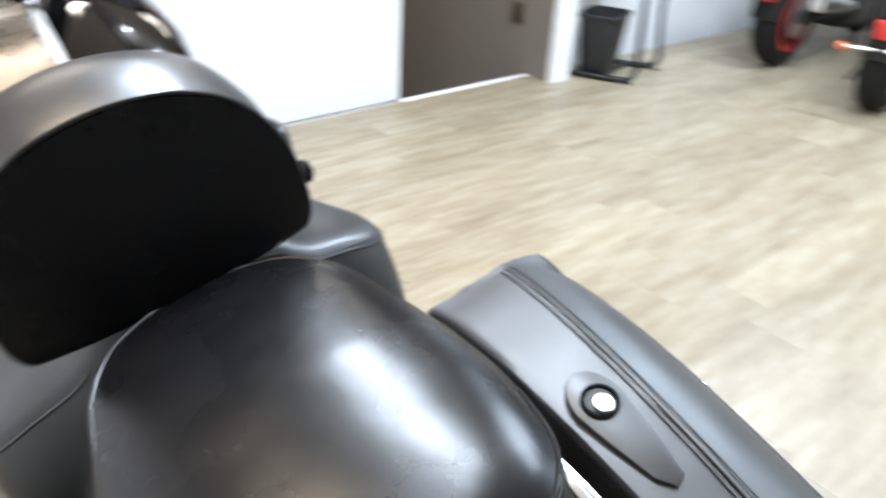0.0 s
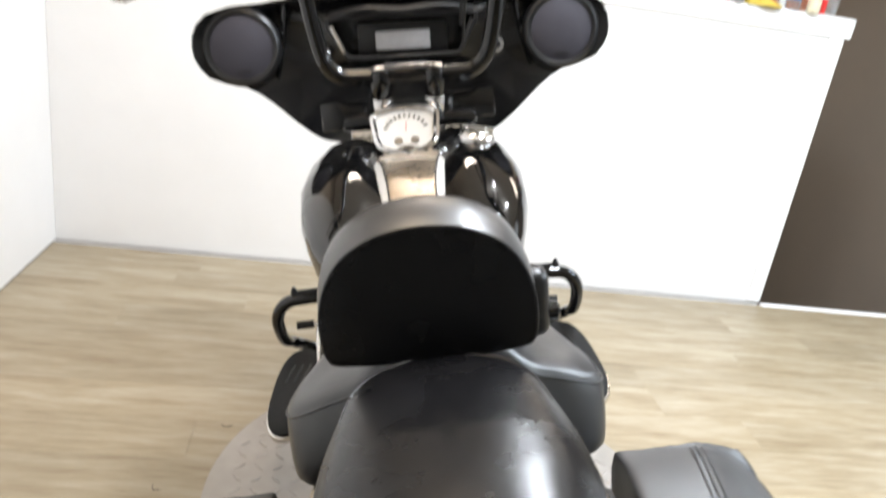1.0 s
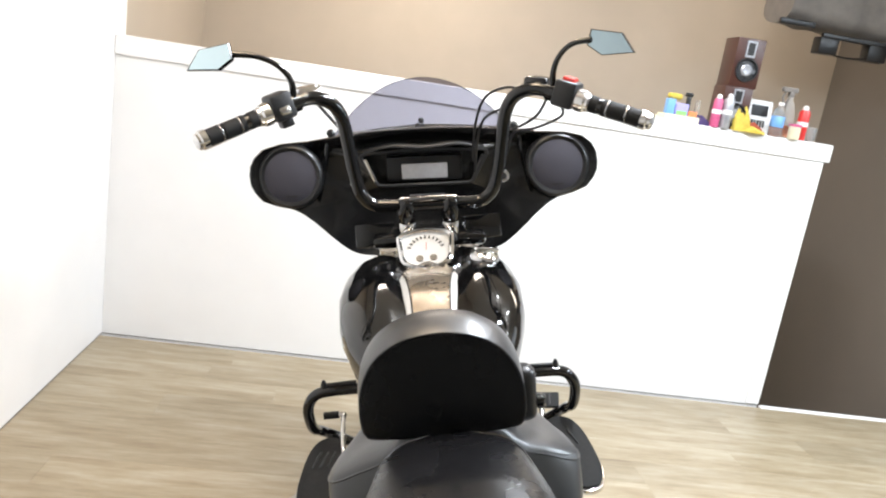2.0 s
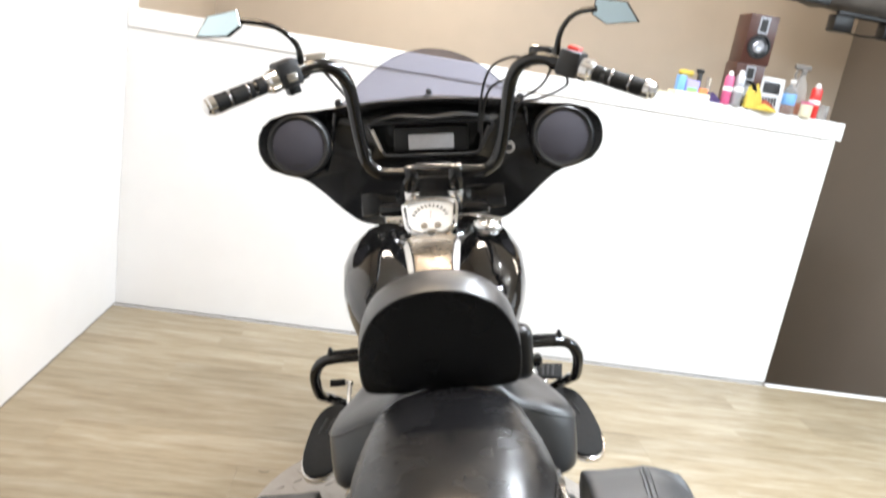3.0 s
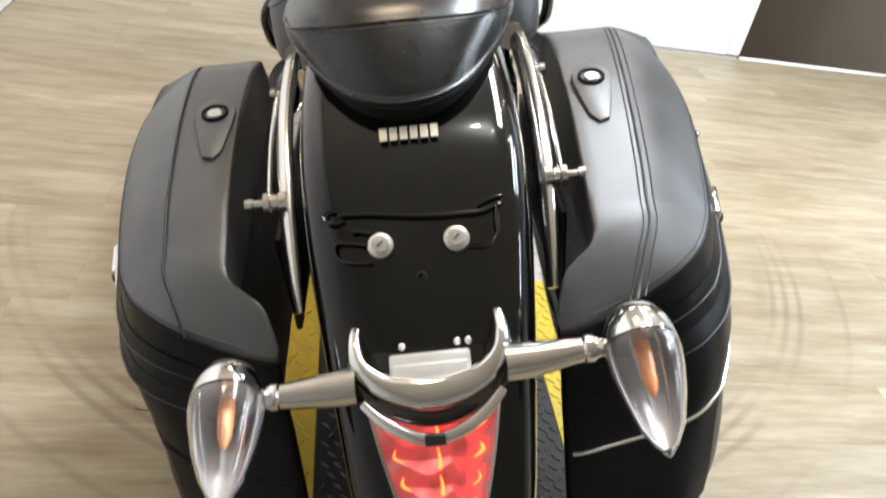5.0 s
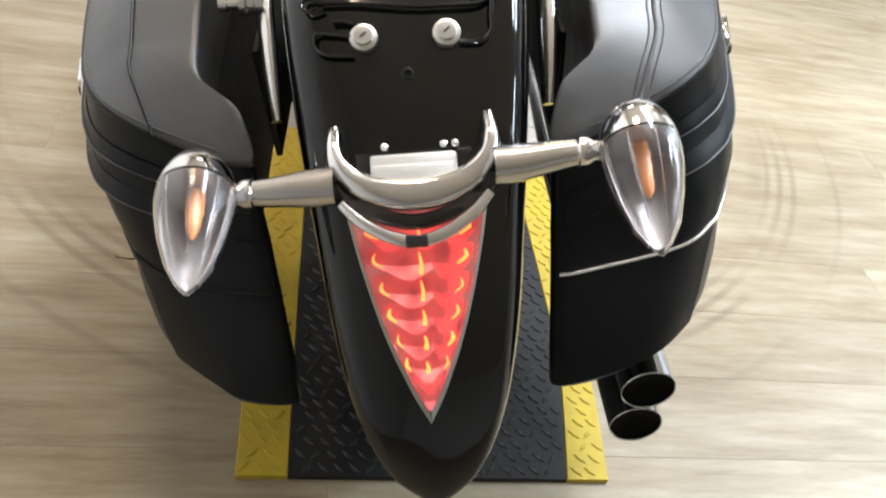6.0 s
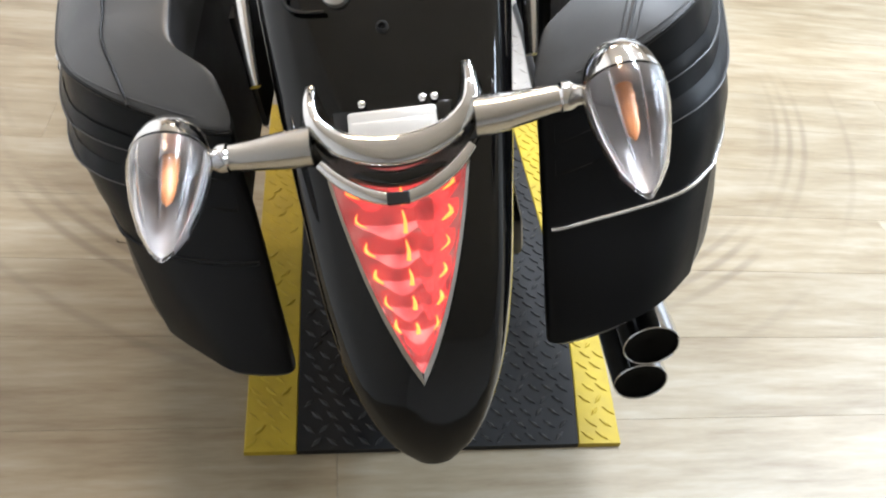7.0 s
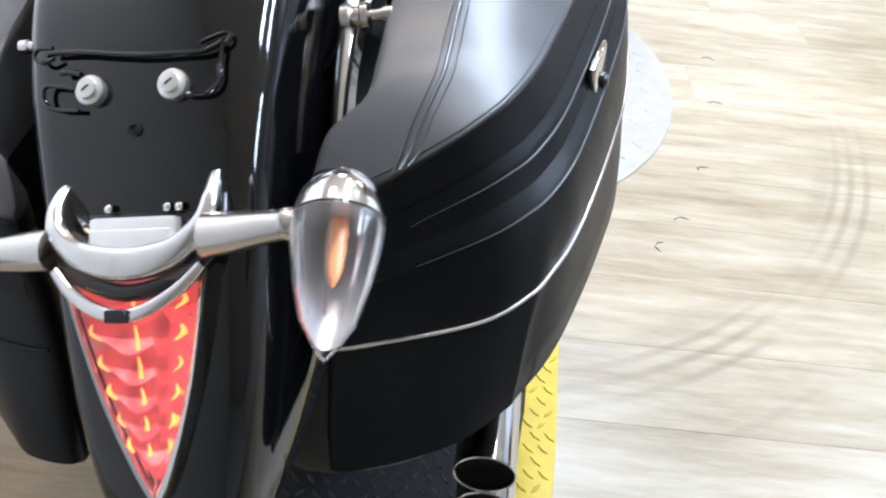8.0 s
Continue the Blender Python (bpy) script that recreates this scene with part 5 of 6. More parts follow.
part("frame", joined(tube([(0, 0.55, 0.66), (0, 0.9, 0.70), (0, 1.3, 0.86)], 0.03, 12), tube([(0.1, 0.5, 0.64), (0.1, 0.55, 0.3), (0.1, 0.8, 0.09), (0.1, 1.3, 0.1), (0.06, 1.45, 0.45), (0, 1.42, 0.84)], 0.018, 10), tube([(-0.1, 0.5, 0.64), (-0.1, 0.55, 0.3), (-0.1, 0.8, 0.09), (-0.1, 1.3, 0.1), (-0.06, 1.45, 0.45), (0, 1.42, 0.84)], 0.018, 10)), SATIN, bike, "black tube frame")
part("swingarm", joined(box(-0.135, -0.10, 0.16, 0.62, 0.22, 0.29, 0.01), box(0.10, 0.135, 0.16, 0.62, 0.22, 0.29, 0.01)), SATIN, bike)
for s in (-1, 1):
    part("side_cover", box(-0.01, 0.01, 0.46, 0.66, 0.40, 0.66, 0.02, 3, Matrix.Translation((s * 0.145, 0, 0))), GLOSS, bike)
    guard = part("engine_guard", tube([(s * 0.05, 1.52, 0.50), (s * 0.20, 1.565, 0.480), (s * 0.33, 1.57, 0.478), (s * 0.378, 1.57, 0.467), (s * 0.402, 1.575, 0.430), (s * 0.406, 1.59, 0.385), (s * 0.404, 1.625, 0.335), (s * 0.392, 1.675, 0.300), (s * 0.345, 1.72, 0.25), (s * 0.12, 1.66, 0.16)], 0.0165, 14, 6), GLOSS, bike, "black tube engine guard")
    part("guard_peg", lathe([(0.010, 0), (0.010, 0.012), (0.004, 0.026), (0.0005, 0.027)], 10, along((s * 0.347, 1.57, 0.488), (s * 0.347, 1.57, 0.6))), SATIN, guard)
    part("guard_tie", tube([(s * 0.25, 1.572, 0.499), (s * 0.34, 1.572, 0.496)], 0.007, 8, 1), SATIN, guard)
    outl = [(0.065 * math.copysign(abs(math.cos(a)) ** 0.8, math.cos(a)), 0.185 * math.copysign(abs(math.sin(a)) ** 0.75, math.sin(a))) for a in [2 * math.pi * k / 36 for k in range(36)]]
    B = Matrix.Translation((s * 0.375, 1.50, 0.245)) @ pose(0, 0, 0, 6, 0, 4 * s)
    board = part("floorboard", slab(outl, 0.016, 0.003, B), BRUSHED, bike, "rider floorboard with rubber pad")
    part("pad", slab([(x * 0.94, y * 0.965) for x, y in outl], 0.010, 0.003, B @ pose(0, 0, 0.009)), RUBBER, board)
    for k in range(3):
        part("pad_rib", box(-0.0025, 0.0025, -0.03, 0.05, 0.008, 0.012, 0.001, 1, B @ pose(-0.026 + 0.022 * k, 0.05, 0, 0, 0, 10 * s)), PLASTIC, board)
part("shift_lever", joined(tube([(-0.30, 1.52, 0.26), (-0.318, 1.60, 0.27), (-0.322, 1.70, 0.31), (-0.318, 1.725, 0.325)], 0.008, 10), tube([(-0.318, 1.725, 0.325), (-0.34, 1.725, 0.325)], 0.007, 8, 1)), CHROME, bike, "chrome shift lever")
part("shift_peg", tube([(-0.336, 1.725, 0.325), (-0.385, 1.725, 0.325)], 0.012, 12, 1), RUBBER, bike)
PEDAL = Matrix.Translation((0.330, 1.705, 0.318)) @ pose(0, 0, 0, 25, 0, -12)
pedal = part("brake_pedal", box(-0.046, 0.046, -0.030, 0.030, -0.006, 0.006, 0.004, 2, PEDAL), RUBBER, bike, "ribbed rubber brake pedal")
for k in range(3):
    part("pedal_rib", box(-0.003, 0.003, -0.024, 0.024, 0.006, 0.009, 0.001, 1, PEDAL @ pose(-0.016 + 0.016 * k, 0, 0)), PLASTIC, pedal)
part("brake_arm", tube([(0.29, 1.46, 0.22), (0.30, 1.60, 0.25), (0.32, 1.70, 0.305)], 0.009, 10), CHROME, bike)
part("side_stand", joined(tube([(-0.16, 1.0, 0.12), (-0.26, 1.09, 0.045), (-0.335, 1.155, -0.004)], 0.012, 12, 4), tube([(-0.335, 1.155, -0.004), (-0.375, 1.175, 0.0)], 0.014, 10, 1)), CHROME, bike, "chrome side stand")
part("belt_guard", box(-0.15, -0.14, 0.2, 0.62, 0.32, 0.36, 0.004), CHROME, bike)


# ---- things on the guard wall and by the far wall ----
CAP_Z = HALF_H
PINK = mat("pink_tin", (0.55, 0.10, 0.22), 0.35, vary=0.2, scale=40)
GREYTIN = mat("grey_tin", (0.42, 0.43, 0.46), 0.3, metal=0.5, vary=0.15, scale=30)
REDTIN = mat("red_tin", (0.62, 0.035, 0.03), 0.3, vary=0.1, scale=30)
CLOTH = mat("yellow_cloth", (0.52, 0.39, 0.06), 0.85, vary=0.25, scale=40, bump=0.4, bump_scale=300)
REDCLOTH = mat("red_cloth", (0.32, 0.06, 0.03), 0.85, vary=0.3, scale=30, bump=0.3, bump_scale=200)
LILAC = mat("lilac_card", (0.33, 0.30, 0.62), 0.5, vary=0.15, scale=30)
BLUE = mat("blue_card", (0.16, 0.36, 0.70), 0.45, vary=0.15, scale=30)
GREEN = mat("green_card", (0.22, 0.50, 0.14), 0.5, vary=0.15, scale=30)
ORANGE = mat("orange_card", (0.75, 0.20, 0.06), 0.5, vary=0.1, scale=30)
PAPER = mat("paper", (0.72, 0.68, 0.52), 0.7, vary=0.08, scale=20)
CREAM = mat("cream_plastic", (0.68, 0.62, 0.45), 0.45, vary=0.08, scale=20)
PURPLE = mat("purple_cloth", (0.05, 0.03, 0.10), 0.85, vary=0.3, scale=30, bump=0.3, bump_scale=200)
CLEAR = glassy("clear_plastic", (0.92, 0.95, 0.97), 0.08, 0.9, 1.2)
GREYCLOTH = mat("grey_canvas", (0.17, 0.155, 0.14), 0.85, vary=0.25, scale=6, bump=0.2, bump_scale=120)
BOXSTEEL = mat("box_steel", (0.10, 0.075, 0.045), 0.5, metal=0.3, vary=0.4, scale=60)
FRAME = mat("white_frame", (0.75, 0.75, 0.74), 0.4, vary=0.05, scale=20)


def can(name, label, x, y, h, r, m, top):
    ob = thing(name, label, "spray can", "cans on the guard wall", pose(x, y, CAP_Z))
    part("body", lathe([(r * 0.9, 0), (r, 0.004), (r, h * 0.80), (r * 0.82, h * 0.86), (r * 0.45, h * 0.88)], 24), m, ob)
    part("label_band", lathe([(r + 0.0006, h * 0.40), (r + 0.001, h * 0.41), (r + 0.001, h * 0.52), (r + 0.0006, h * 0.53)], 24), FRAME, ob)
    part("cap", lathe([(r * 0.5, h * 0.86), (r * 0.55, h * 0.87), (r * 0.5, h * 0.96), (r * 0.2, h), (0.0005, h)], 18), top, ob)
    return ob


def rag(name, label, x, y, w, d, h, m, seed, category="cloth"):
    """A crumpled heap."""
    rg = random.Random(seed)
    rings = []
    for j in range(7):
        v = j / 6
        ring = []
        for k in range(26):
            a = 2 * math.pi * k / 26
            q = (1 - v ** 2.2) * (1 + 0.22 * math.sin(3 * a + seed + 2 * v) + 0.12 * math.sin(7 * a + seed * 2 + 5 * v))
            ring.append(Vector((0.5 * w * q * math.cos(a), 0.5 * d * q * math.sin(a), h * v * (1 + 0.25 * math.sin(2 * a + seed)))) if j < 6 else Vector((0.002 * math.cos(a), 0.002 * math.sin(a), h * 0.94)))
        rings.append(ring)
    ob = tagged(part(name, loft(rings), m), label, category)
    ob.matrix_world = pose(x, y, CAP_Z)
    return ob


def loudspeaker(x, y, z, w, d, h, turn, label):
    ob = thing("loudspeaker", label, "loudspeaker", "stacked loudspeakers", pose(x, y, z, 0, 0, turn))
    part("cabinet", box(-w / 2, w / 2, -d / 2, d / 2, 0, h, 0.003), WALNUT, ob)
    ax = pose(0, -d / 2 - 0.001, h * 0.36, 90, 0, 0)
    part("cone", lathe([(0.0005, 0.004), (w * 0.13, 0.006), (w * 0.15, 0.003), (w * 0.30, -0.006), (w * 0.33, 0.0)], 32, ax), GREYTIN, ob, "grey woofer cone")
    part("ring", lathe([(w * 0.33, 0.0), (w * 0.35, 0.008), (w * 0.40, 0.008), (w * 0.41, 0.0)], 32, ax), SATIN, ob)
    part("tweeter_frame", joined(box(-w * 0.17, -w * 0.12, -d / 2 - 0.006, -d / 2 + 0.001, h * 0.62, h * 0.95), box(w * 0.12, w * 0.17, -d / 2 - 0.006, -d / 2 + 0.001, h * 0.62, h * 0.95), box(-w * 0.12, w * 0.12, -d / 2 - 0.006, -d / 2 + 0.001, h * 0.62, h * 0.66), box(-w * 0.12, w * 0.12, -d / 2 - 0.006, -d / 2 + 0.001, h * 0.91, h * 0.95)), GREYTIN, ob)
    part("tweeter", box(-w * 0.115, w * 0.115, -d / 2 - 0.003, -d / 2 + 0.001, h * 0.665, h * 0.905), INK, ob)


WY = NORTH + 0.06
loudspeaker(1.345, WY + 0.02, CAP_Z, 0.135, 0.15, 0.20, -4, "dark walnut bookshelf loudspeaker under another one")
loudspeaker(1.355, WY + 0.025, CAP_Z + 0.2005, 0.135, 0.15, 0.225, -3, "dark walnut bookshelf loudspeaker stacked on another one")
can("spray_can", "pink aerosol can on the guard wall cap", 1.250, WY - 0.06, 0.155, 0.022, PINK, FRAME)
can("spray_can", "silver aerosol can on the guard wall cap", 1.300, WY - 0.065, 0.165, 0.024, GREYTIN, FRAME)
can("spray_can", "red aerosol can near the wall end", 1.705, WY - 0.03, 0.165, 0.026, REDTIN, FRAME)
rag("cleaning_cloth", "crumpled yellow cleaning cloth in a heap", 1.378, WY - 0.05, 0.085, 0.07, 0.125, CLOTH, 2)
rag("cleaning_cloth", "flat yellow cleaning cloth on the cap", 1.440, WY - 0.065, 0.15, 0.08, 0.03, CLOTH, 5)
rag("work_glove", "dark purple work glove lying crumpled", 1.180, WY - 0.03, 0.10, 0.08, 0.045, PURPLE, 3, "glove")
rag("red_rag", "small red shop rag", 1.450, WY - 0.015, 0.12, 0.05, 0.05, REDCLOTH, 8)

caddy = thing("supply_box", "open box of coloured supplies with a yellow cloth", "box", "", pose(1.085, WY - 0.02, CAP_Z))
part("tray", joined(box(-0.085, 0.085, -0.05, 0.05, 0, 0.006), box(-0.085, 0.085, -0.05, -0.045, 0.006, 0.03), box(-0.085, 0.085, 0.045, 0.05, 0.006, 0.03), box(-0.085, -0.08, -0.045, 0.045, 0.006, 0.03), box(0.08, 0.085, -0.045, 0.045, 0.006, 0.03)), PAPER, caddy)
for x0, x1, h, m in ((-0.078, -0.04, 0.10, BLUE), (-0.036, 0.028, 0.085, LILAC), (0.032, 0.074, 0.055, ORANGE)):
    part("packet", box(x0, x1, -0.04, 0.0, 0.007, h, 0.003), m, caddy)
part("packet", box(-0.03, 0.02, -0.043, -0.041, 0.007, 0.05, 0.0005), GREEN, caddy)
part("cloth", box(-0.065, 0.0, -0.02, 0.03, 0.10, 0.128, 0.012, 3), CLOTH, caddy, "folded yellow cloth")
part("trigger", joined(box(0.025, 0.045, -0.01, 0.01, 0.03, 0.12, 0.004), box(0.015, 0.05, -0.012, 0.012, 0.12, 0.14, 0.004)), SATIN, caddy)
part("handle_end", box(0.078, 0.09, -0.02, 0.02, 0.03, 0.11, 0.004), CLEAR, caddy)

papers = thing("paper_stack", "low stack of cream papers on the cap", "paper", "", pose(0.895, WY - 0.02, CAP_Z))
for k in range(4):
    part("sheet", box(-0.11, 0.11, -0.045, 0.045, 0.004 * k, 0.004 * k + 0.0035, 0.0005, 1, pose(0.01 * k, 0, 0, 0, 0, 3 * k - 4)), PAPER if k % 2 else CREAM, papers)
binder = tagged(part("binder", box(-0.11, 0.11, -0.03, 0.03, 0, 0.03, 0.004), PURPLE), "dark purple binder lying on the cap", "binder")
binder.matrix_world = pose(0.745, WY + 0.03, CAP_Z)

board = thing("framed_card", "white framed card with dark print, leaning upright", "frame", "", pose(1.510, WY + 0.02, CAP_Z, -8, 0, 6))
part("frame", joined(box(-0.065, 0.065, -0.006, 0.006, 0, 0.012), box(-0.065, 0.065, -0.006, 0.006, 0.148, 0.16), box(-0.065, -0.053, -0.006, 0.006, 0.012, 0.148), box(0.053, 0.065, -0.006, 0.006, 0.012, 0.148)), FRAME, board)
part("card", box(-0.053, 0.053, -0.002, 0.003, 0.012, 0.148), FRAME, board)
part("print", box(-0.045, 0.045, -0.0045, -0.0022, 0.085, 0.138), INK, board)
for k in range(5):
    part("print_bar", box(-0.04 + 0.016 * k, -0.03 + 0.016 * k, -0.0045, -0.0022, 0.03, 0.065), INK, board)

bottle = thing("water_bottle", "clear plastic bottle with a blue label", "bottle", "", pose(1.565, WY - 0.05, CAP_Z))
part("body", lathe([(0.028, 0), (0.031, 0.006), (0.031, 0.10), (0.024, 0.125), (0.012, 0.14), (0.012, 0.15)], 24), CLEAR, bottle)
part("label", lathe([(0.0315, 0.045), (0.032, 0.046), (0.032, 0.095), (0.0315, 0.096)], 24), BLUE, bottle, "blue paper label")
part("cap", lathe([(0.013, 0.148), (0.014, 0.15), (0.014, 0.162), (0.0005, 0.163)], 18), FRAME, bottle)

spray = thing("spray_bottle", "clear trigger spray bottle half full", "bottle", "", pose(1.630, WY, CAP_Z))
part("body", lathe([(0.034, 0), (0.037, 0.008), (0.037, 0.11), (0.03, 0.15), (0.014, 0.18), (0.014, 0.20)], 24), CLEAR, spray)
part("liquid", lathe([(0.0005, 0.004), (0.033, 0.006), (0.033, 0.06), (0.0005, 0.06)], 24), ORANGE, spray)
part("trigger", joined(box(-0.05, 0.03, -0.011, 0.011, 0.215, 0.24, 0.006), box(-0.012, 0.012, -0.011, 0.011, 0.195, 0.22, 0.003), tube([(-0.03, 0, 0.215), (-0.038, 0, 0.19), (-0.03, 0, 0.165)], 0.005, 8)), GREYCLOTH, spray)
tub = thing("polish_tub", "small cream tub of polish", "tub", "", pose(1.650, WY - 0.07, CAP_Z))
part("body", lathe([(0.026, 0), (0.028, 0.004), (0.028, 0.06)], 24), CREAM, tub)
part("lid", lathe([(0.029, 0.06), (0.029, 0.072), (0.0005, 0.073)], 24), PINK, tub)
tagged(part("drinking_glass", lathe([(0.022, 0), (0.026, 0.07), (0.024, 0.07), (0.020, 0.006), (0.0005, 0.005)], 24), CLEAR), "small clear drinking glass", "glass").matrix_world = pose(1.780, WY, CAP_Z)

# canvas-covered load on a black bracket over the stairwell
load = thing("hanging_load", "grey canvas-covered load on black ceiling brackets over the stairs", "load", "", pose(0.06, 3.68, 0.01))
rings = []
for k in range(15):
    x = 1.74 + k * 0.073
    w = 0.16 + 0.02 * math.sin(k * 1.7)
    z = 2.075 - 0.004 * k + 0.008 * math.sin(k * 2.3)
    rings.append([Vector((x, w * math.cos(a), z + (0.09 if math.sin(a) < 0 else 0.5) * math.sin(a))) for a in [2 * math.pi * q / 20 for q in range(20)]])
part("canvas", loft(rings), GREYCLOTH, load)
part("rail", box(1.68, 1.88, -0.18, -0.15, 1.966, 1.998, 0.004, 2), SATIN, load)
part("rail", box(1.94, 2.72, -0.18, -0.15, 1.928, 1.955, 0.004), SATIN, load)
for x in (1.985, 2.275):
    part("bracket", box(x - 0.055, x + 0.055, -0.18, -0.10, 1.846, 1.935, 0.008), SATIN, load)
part("rod", tube([(2.03, -0.15, 1.850), (2.13, -0.15, 1.846), (2.23, -0.15, 1.858)], 0.005, 8), SATIN, load)
for x in (1.85, 2.6):
    part("hanger", tube([(x, 0, 2.4), (x, 0, CEIL)], 0.008, 8, 1), SATIN, load)

# wall boxes in the stairwell
for y, z in ((3.12, 0.645), (3.055, 0.33)):
    ob = thing("wall_box", "open metal wiring box on the tan wall", "wiring box", "wall boxes", pose(STAIR_X, y, z))
    part("plate", box(-0.010, -0.0005, -0.045, 0.045, -0.06, 0.06, 0.003), BOXSTEEL, ob)
    part("socket", box(-0.013, -0.009, -0.02, 0.02, -0.045, 0.045, 0.002), INK, ob)

# waste bin on a black tube stand
rack = thing("tube_stand", "black bent-tube stand with a top tray", "stand", "", pose(0, 0, 0))
part("base", tube([(2.95, 2.94, 0.05), (2.95, 2.86, 0.028), (2.99, 2.80, 0.022), (3.10, 2.56, 0.022), (3.15, 2.50, 0.03), (3.175, 2.485, 0.09)], 0.017, 12, 6), SATIN, rack)
part("base", tube([(3.30, 2.95, 0.022), (3.40, 2.80, 0.022), (3.49, 2.66, 0.022), (3.53, 2.61, 0.04), (3.545, 2.60, 0.10)], 0.017, 12, 6), SATIN, rack)
part("upright", tube([(3.175, 2.485, 0.08), (3.180, 2.505, 0.35), (3.185, 2.53, 0.85)], 0.017, 12, 4), SATIN, rack)
part("upright", tube([(3.545, 2.60, 0.09), (3.533, 2.63, 0.35), (3.53, 2.66, 0.85)], 0.017, 12, 4), SATIN, rack)
part("crossbar", tube([(3.06, 2.66, 0.022), (3.44, 2.74, 0.022)], 0.014, 10, 1), SATIN, rack)
part("tray", joined(box(-0.20, 0.20, -0.14, 0.14, 0, 0.012, 0.003), box(-0.20, 0.20, -0.14, -0.125, 0.012, 0.06), box(-0.20, 0.20, 0.125, 0.14, 0.012, 0.06)), SATIN, rack).matrix_local = pose(3.36, 2.70, 0.60, 0, 0, 12)
for x, y in ((3.145, 2.50), (3.535, 2.605), (2.955, 2.87), (3.33, 2.90)):
    part("foot", lathe([(0.014, 0), (0.016, 0.006), (0.012, 0.012)], 12, pose(x, y, 0)), RUBBER, rack)
bin_ob = thing("waste_bin", "black plastic waste bin standing by the white wall", "bin", "", pose(3.155, 2.745, 0, 0, 0, 22) @ Matrix.Diagonal((1.1, 1.1, 1.02, 1)))
rings = []
for z, hx, hy in ((0.0, 0.098, 0.072), (0.006, 0.102, 0.076), (0.33, 0.135, 0.105), (0.335, 0.145, 0.115), (0.35, 0.145, 0.115), (0.35, 0.134, 0.104), (0.32, 0.130, 0.10), (0.02, 0.096, 0.070)):
    rings.append([Vector((hx * math.copysign(abs(math.cos(a)) ** 0.35, math.cos(a)), hy * math.copysign(abs(math.sin(a)) ** 0.35, math.sin(a)), z)) for a in [2 * math.pi * k / 32 for k in range(32)]])
part("shell", loft(rings), BINPLASTIC, bin_ob)
part("liner_fold", tube([(-0.05, -0.112, 0.33), (-0.07, -0.098, 0.22), (-0.09, -0.082, 0.08)], 0.003, 6), PLASTIC, bin_ob)


def parked_bike(m, tone, label, signals=True):
    """The rear of a sport bike: wheel, fender, tail lamp, signals, tank and seat."""
    ob = thing("parked_motorcycle", label, "motorcycle", "parked motorcycles", m)
    w = part("wheel", lathe([(0.05, -0.08), (0.07, -0.05), (0.07, 0.05), (0.05, 0.08)], 24, pose(0, 0, 0.31, 0, 90, 0)), STEEL, ob)
    prof = [(0.215, -0.07)] + [(0.215 + 0.095 * (0.35 + 0.65 * math.cos(math.pi * (k / 10 - 0.5))), 0.09 * math.sin(math.pi * (k / 10 - 0.5))) for k in range(11)] + [(0.215, 0.07)]
    part("tyre", lathe(prof, 48, pose(0, 0, 0.31, 0, 90, 0)), RUBBER, w)
    part("rim", lathe([(0.19, -0.07), (0.217, -0.075), (0.217, 0.075), (0.19, 0.07)], 48, pose(0, 0, 0.31, 0, 90, 0)), tone, w)
    for k in range(5):
        a = 2 * math.pi * k / 5
        part("spoke", tube([(0, 0.06 * math.cos(a), 0.31 + 0.06 * math.sin(a)), (0, 0.2 * math.cos(a), 0.31 + 0.2 * math.sin(a))], 0.018, 8, 1), tone, w)
    part("brake_disc", lathe([(0.07, 0.085), (0.13, 0.085), (0.13, 0.09), (0.07, 0.09)], 32, pose(0, 0, 0.31, 0, 90, 0)), STEEL, w)
    part("swingarm", joined(box(-0.13, -0.10, -0.02, 0.6, 0.27, 0.35, 0.01), box(0.10, 0.13, -0.02, 0.6, 0.27, 0.35, 0.01)), SATIN, ob)
    part("tail", loft([[Vector((hw * math.cos(a), y, z + h * math.sin(a))) for a in [2 * math.pi * k / 18 for k in range(18)]] for y, z, hw, h in ((-0.22, 0.80, 0.05, 0.03), (-0.1, 0.79, 0.10, 0.06), (0.2, 0.76, 0.15, 0.08), (0.5, 0.78, 0.16, 0.11), (0.8, 0.86, 0.2, 0.16), (1.1, 0.88, 0.17, 0.15), (1.25, 0.86, 0.08, 0.08))]), GLOSS, ob)
    part("mudguard", box(-0.085, 0.085, -0.35, -0.325, 0.30, 0.74, 0.01, 2, pose(0, 0, 0, -3, 0, 0)), SATIN, ob)
    part("tail_lamp", box(-0.05, 0.05, -0.385, -0.335, 0.43, 0.52, 0.012), RED, ob, "red tail lamp")
    for s in (-1, 1) if signals else ():
        a = part("signal_arm", tube([(s * 0.03, -0.35, 0.375), (s * 0.17, -0.35, 0.365)], 0.010, 8, 1), STEEL, ob)
        part("signal", lathe([(0.0005, -0.02), (0.02, -0.012), (0.024, 0.01), (0.018, 0.024), (0.0005, 0.026)], 18, pose(s * 0.18, -0.35, 0.365, 90, 0, 0)), ORANGE, a, "orange signal lens")
    part("engine", box(-0.18, 0.18, 0.55, 1.1, 0.18, 0.62, 0.05, 3), SATIN, ob)
    part("exhaust", lathe([(0.04, 0), (0.05, 0.02), (0.05, 0.4), (0.03, 0.6)], 20, along((0.2, -0.1, 0.42), (0.19, 1, 0.30))), STEEL, ob)
    part("front_wheel", lathe([(0.215, -0.05), (0.27, -0.06), (0.31, 0), (0.27, 0.06), (0.215, 0.05)], 40, pose(0, 1.42, 0.31, 0, 90, 0)), RUBBER, ob)
    part("stand", tube([(-0.15, 0.5, 0.2), (-0.25, 0.45, 0.01)], 0.012, 8, 1), SATIN, ob)


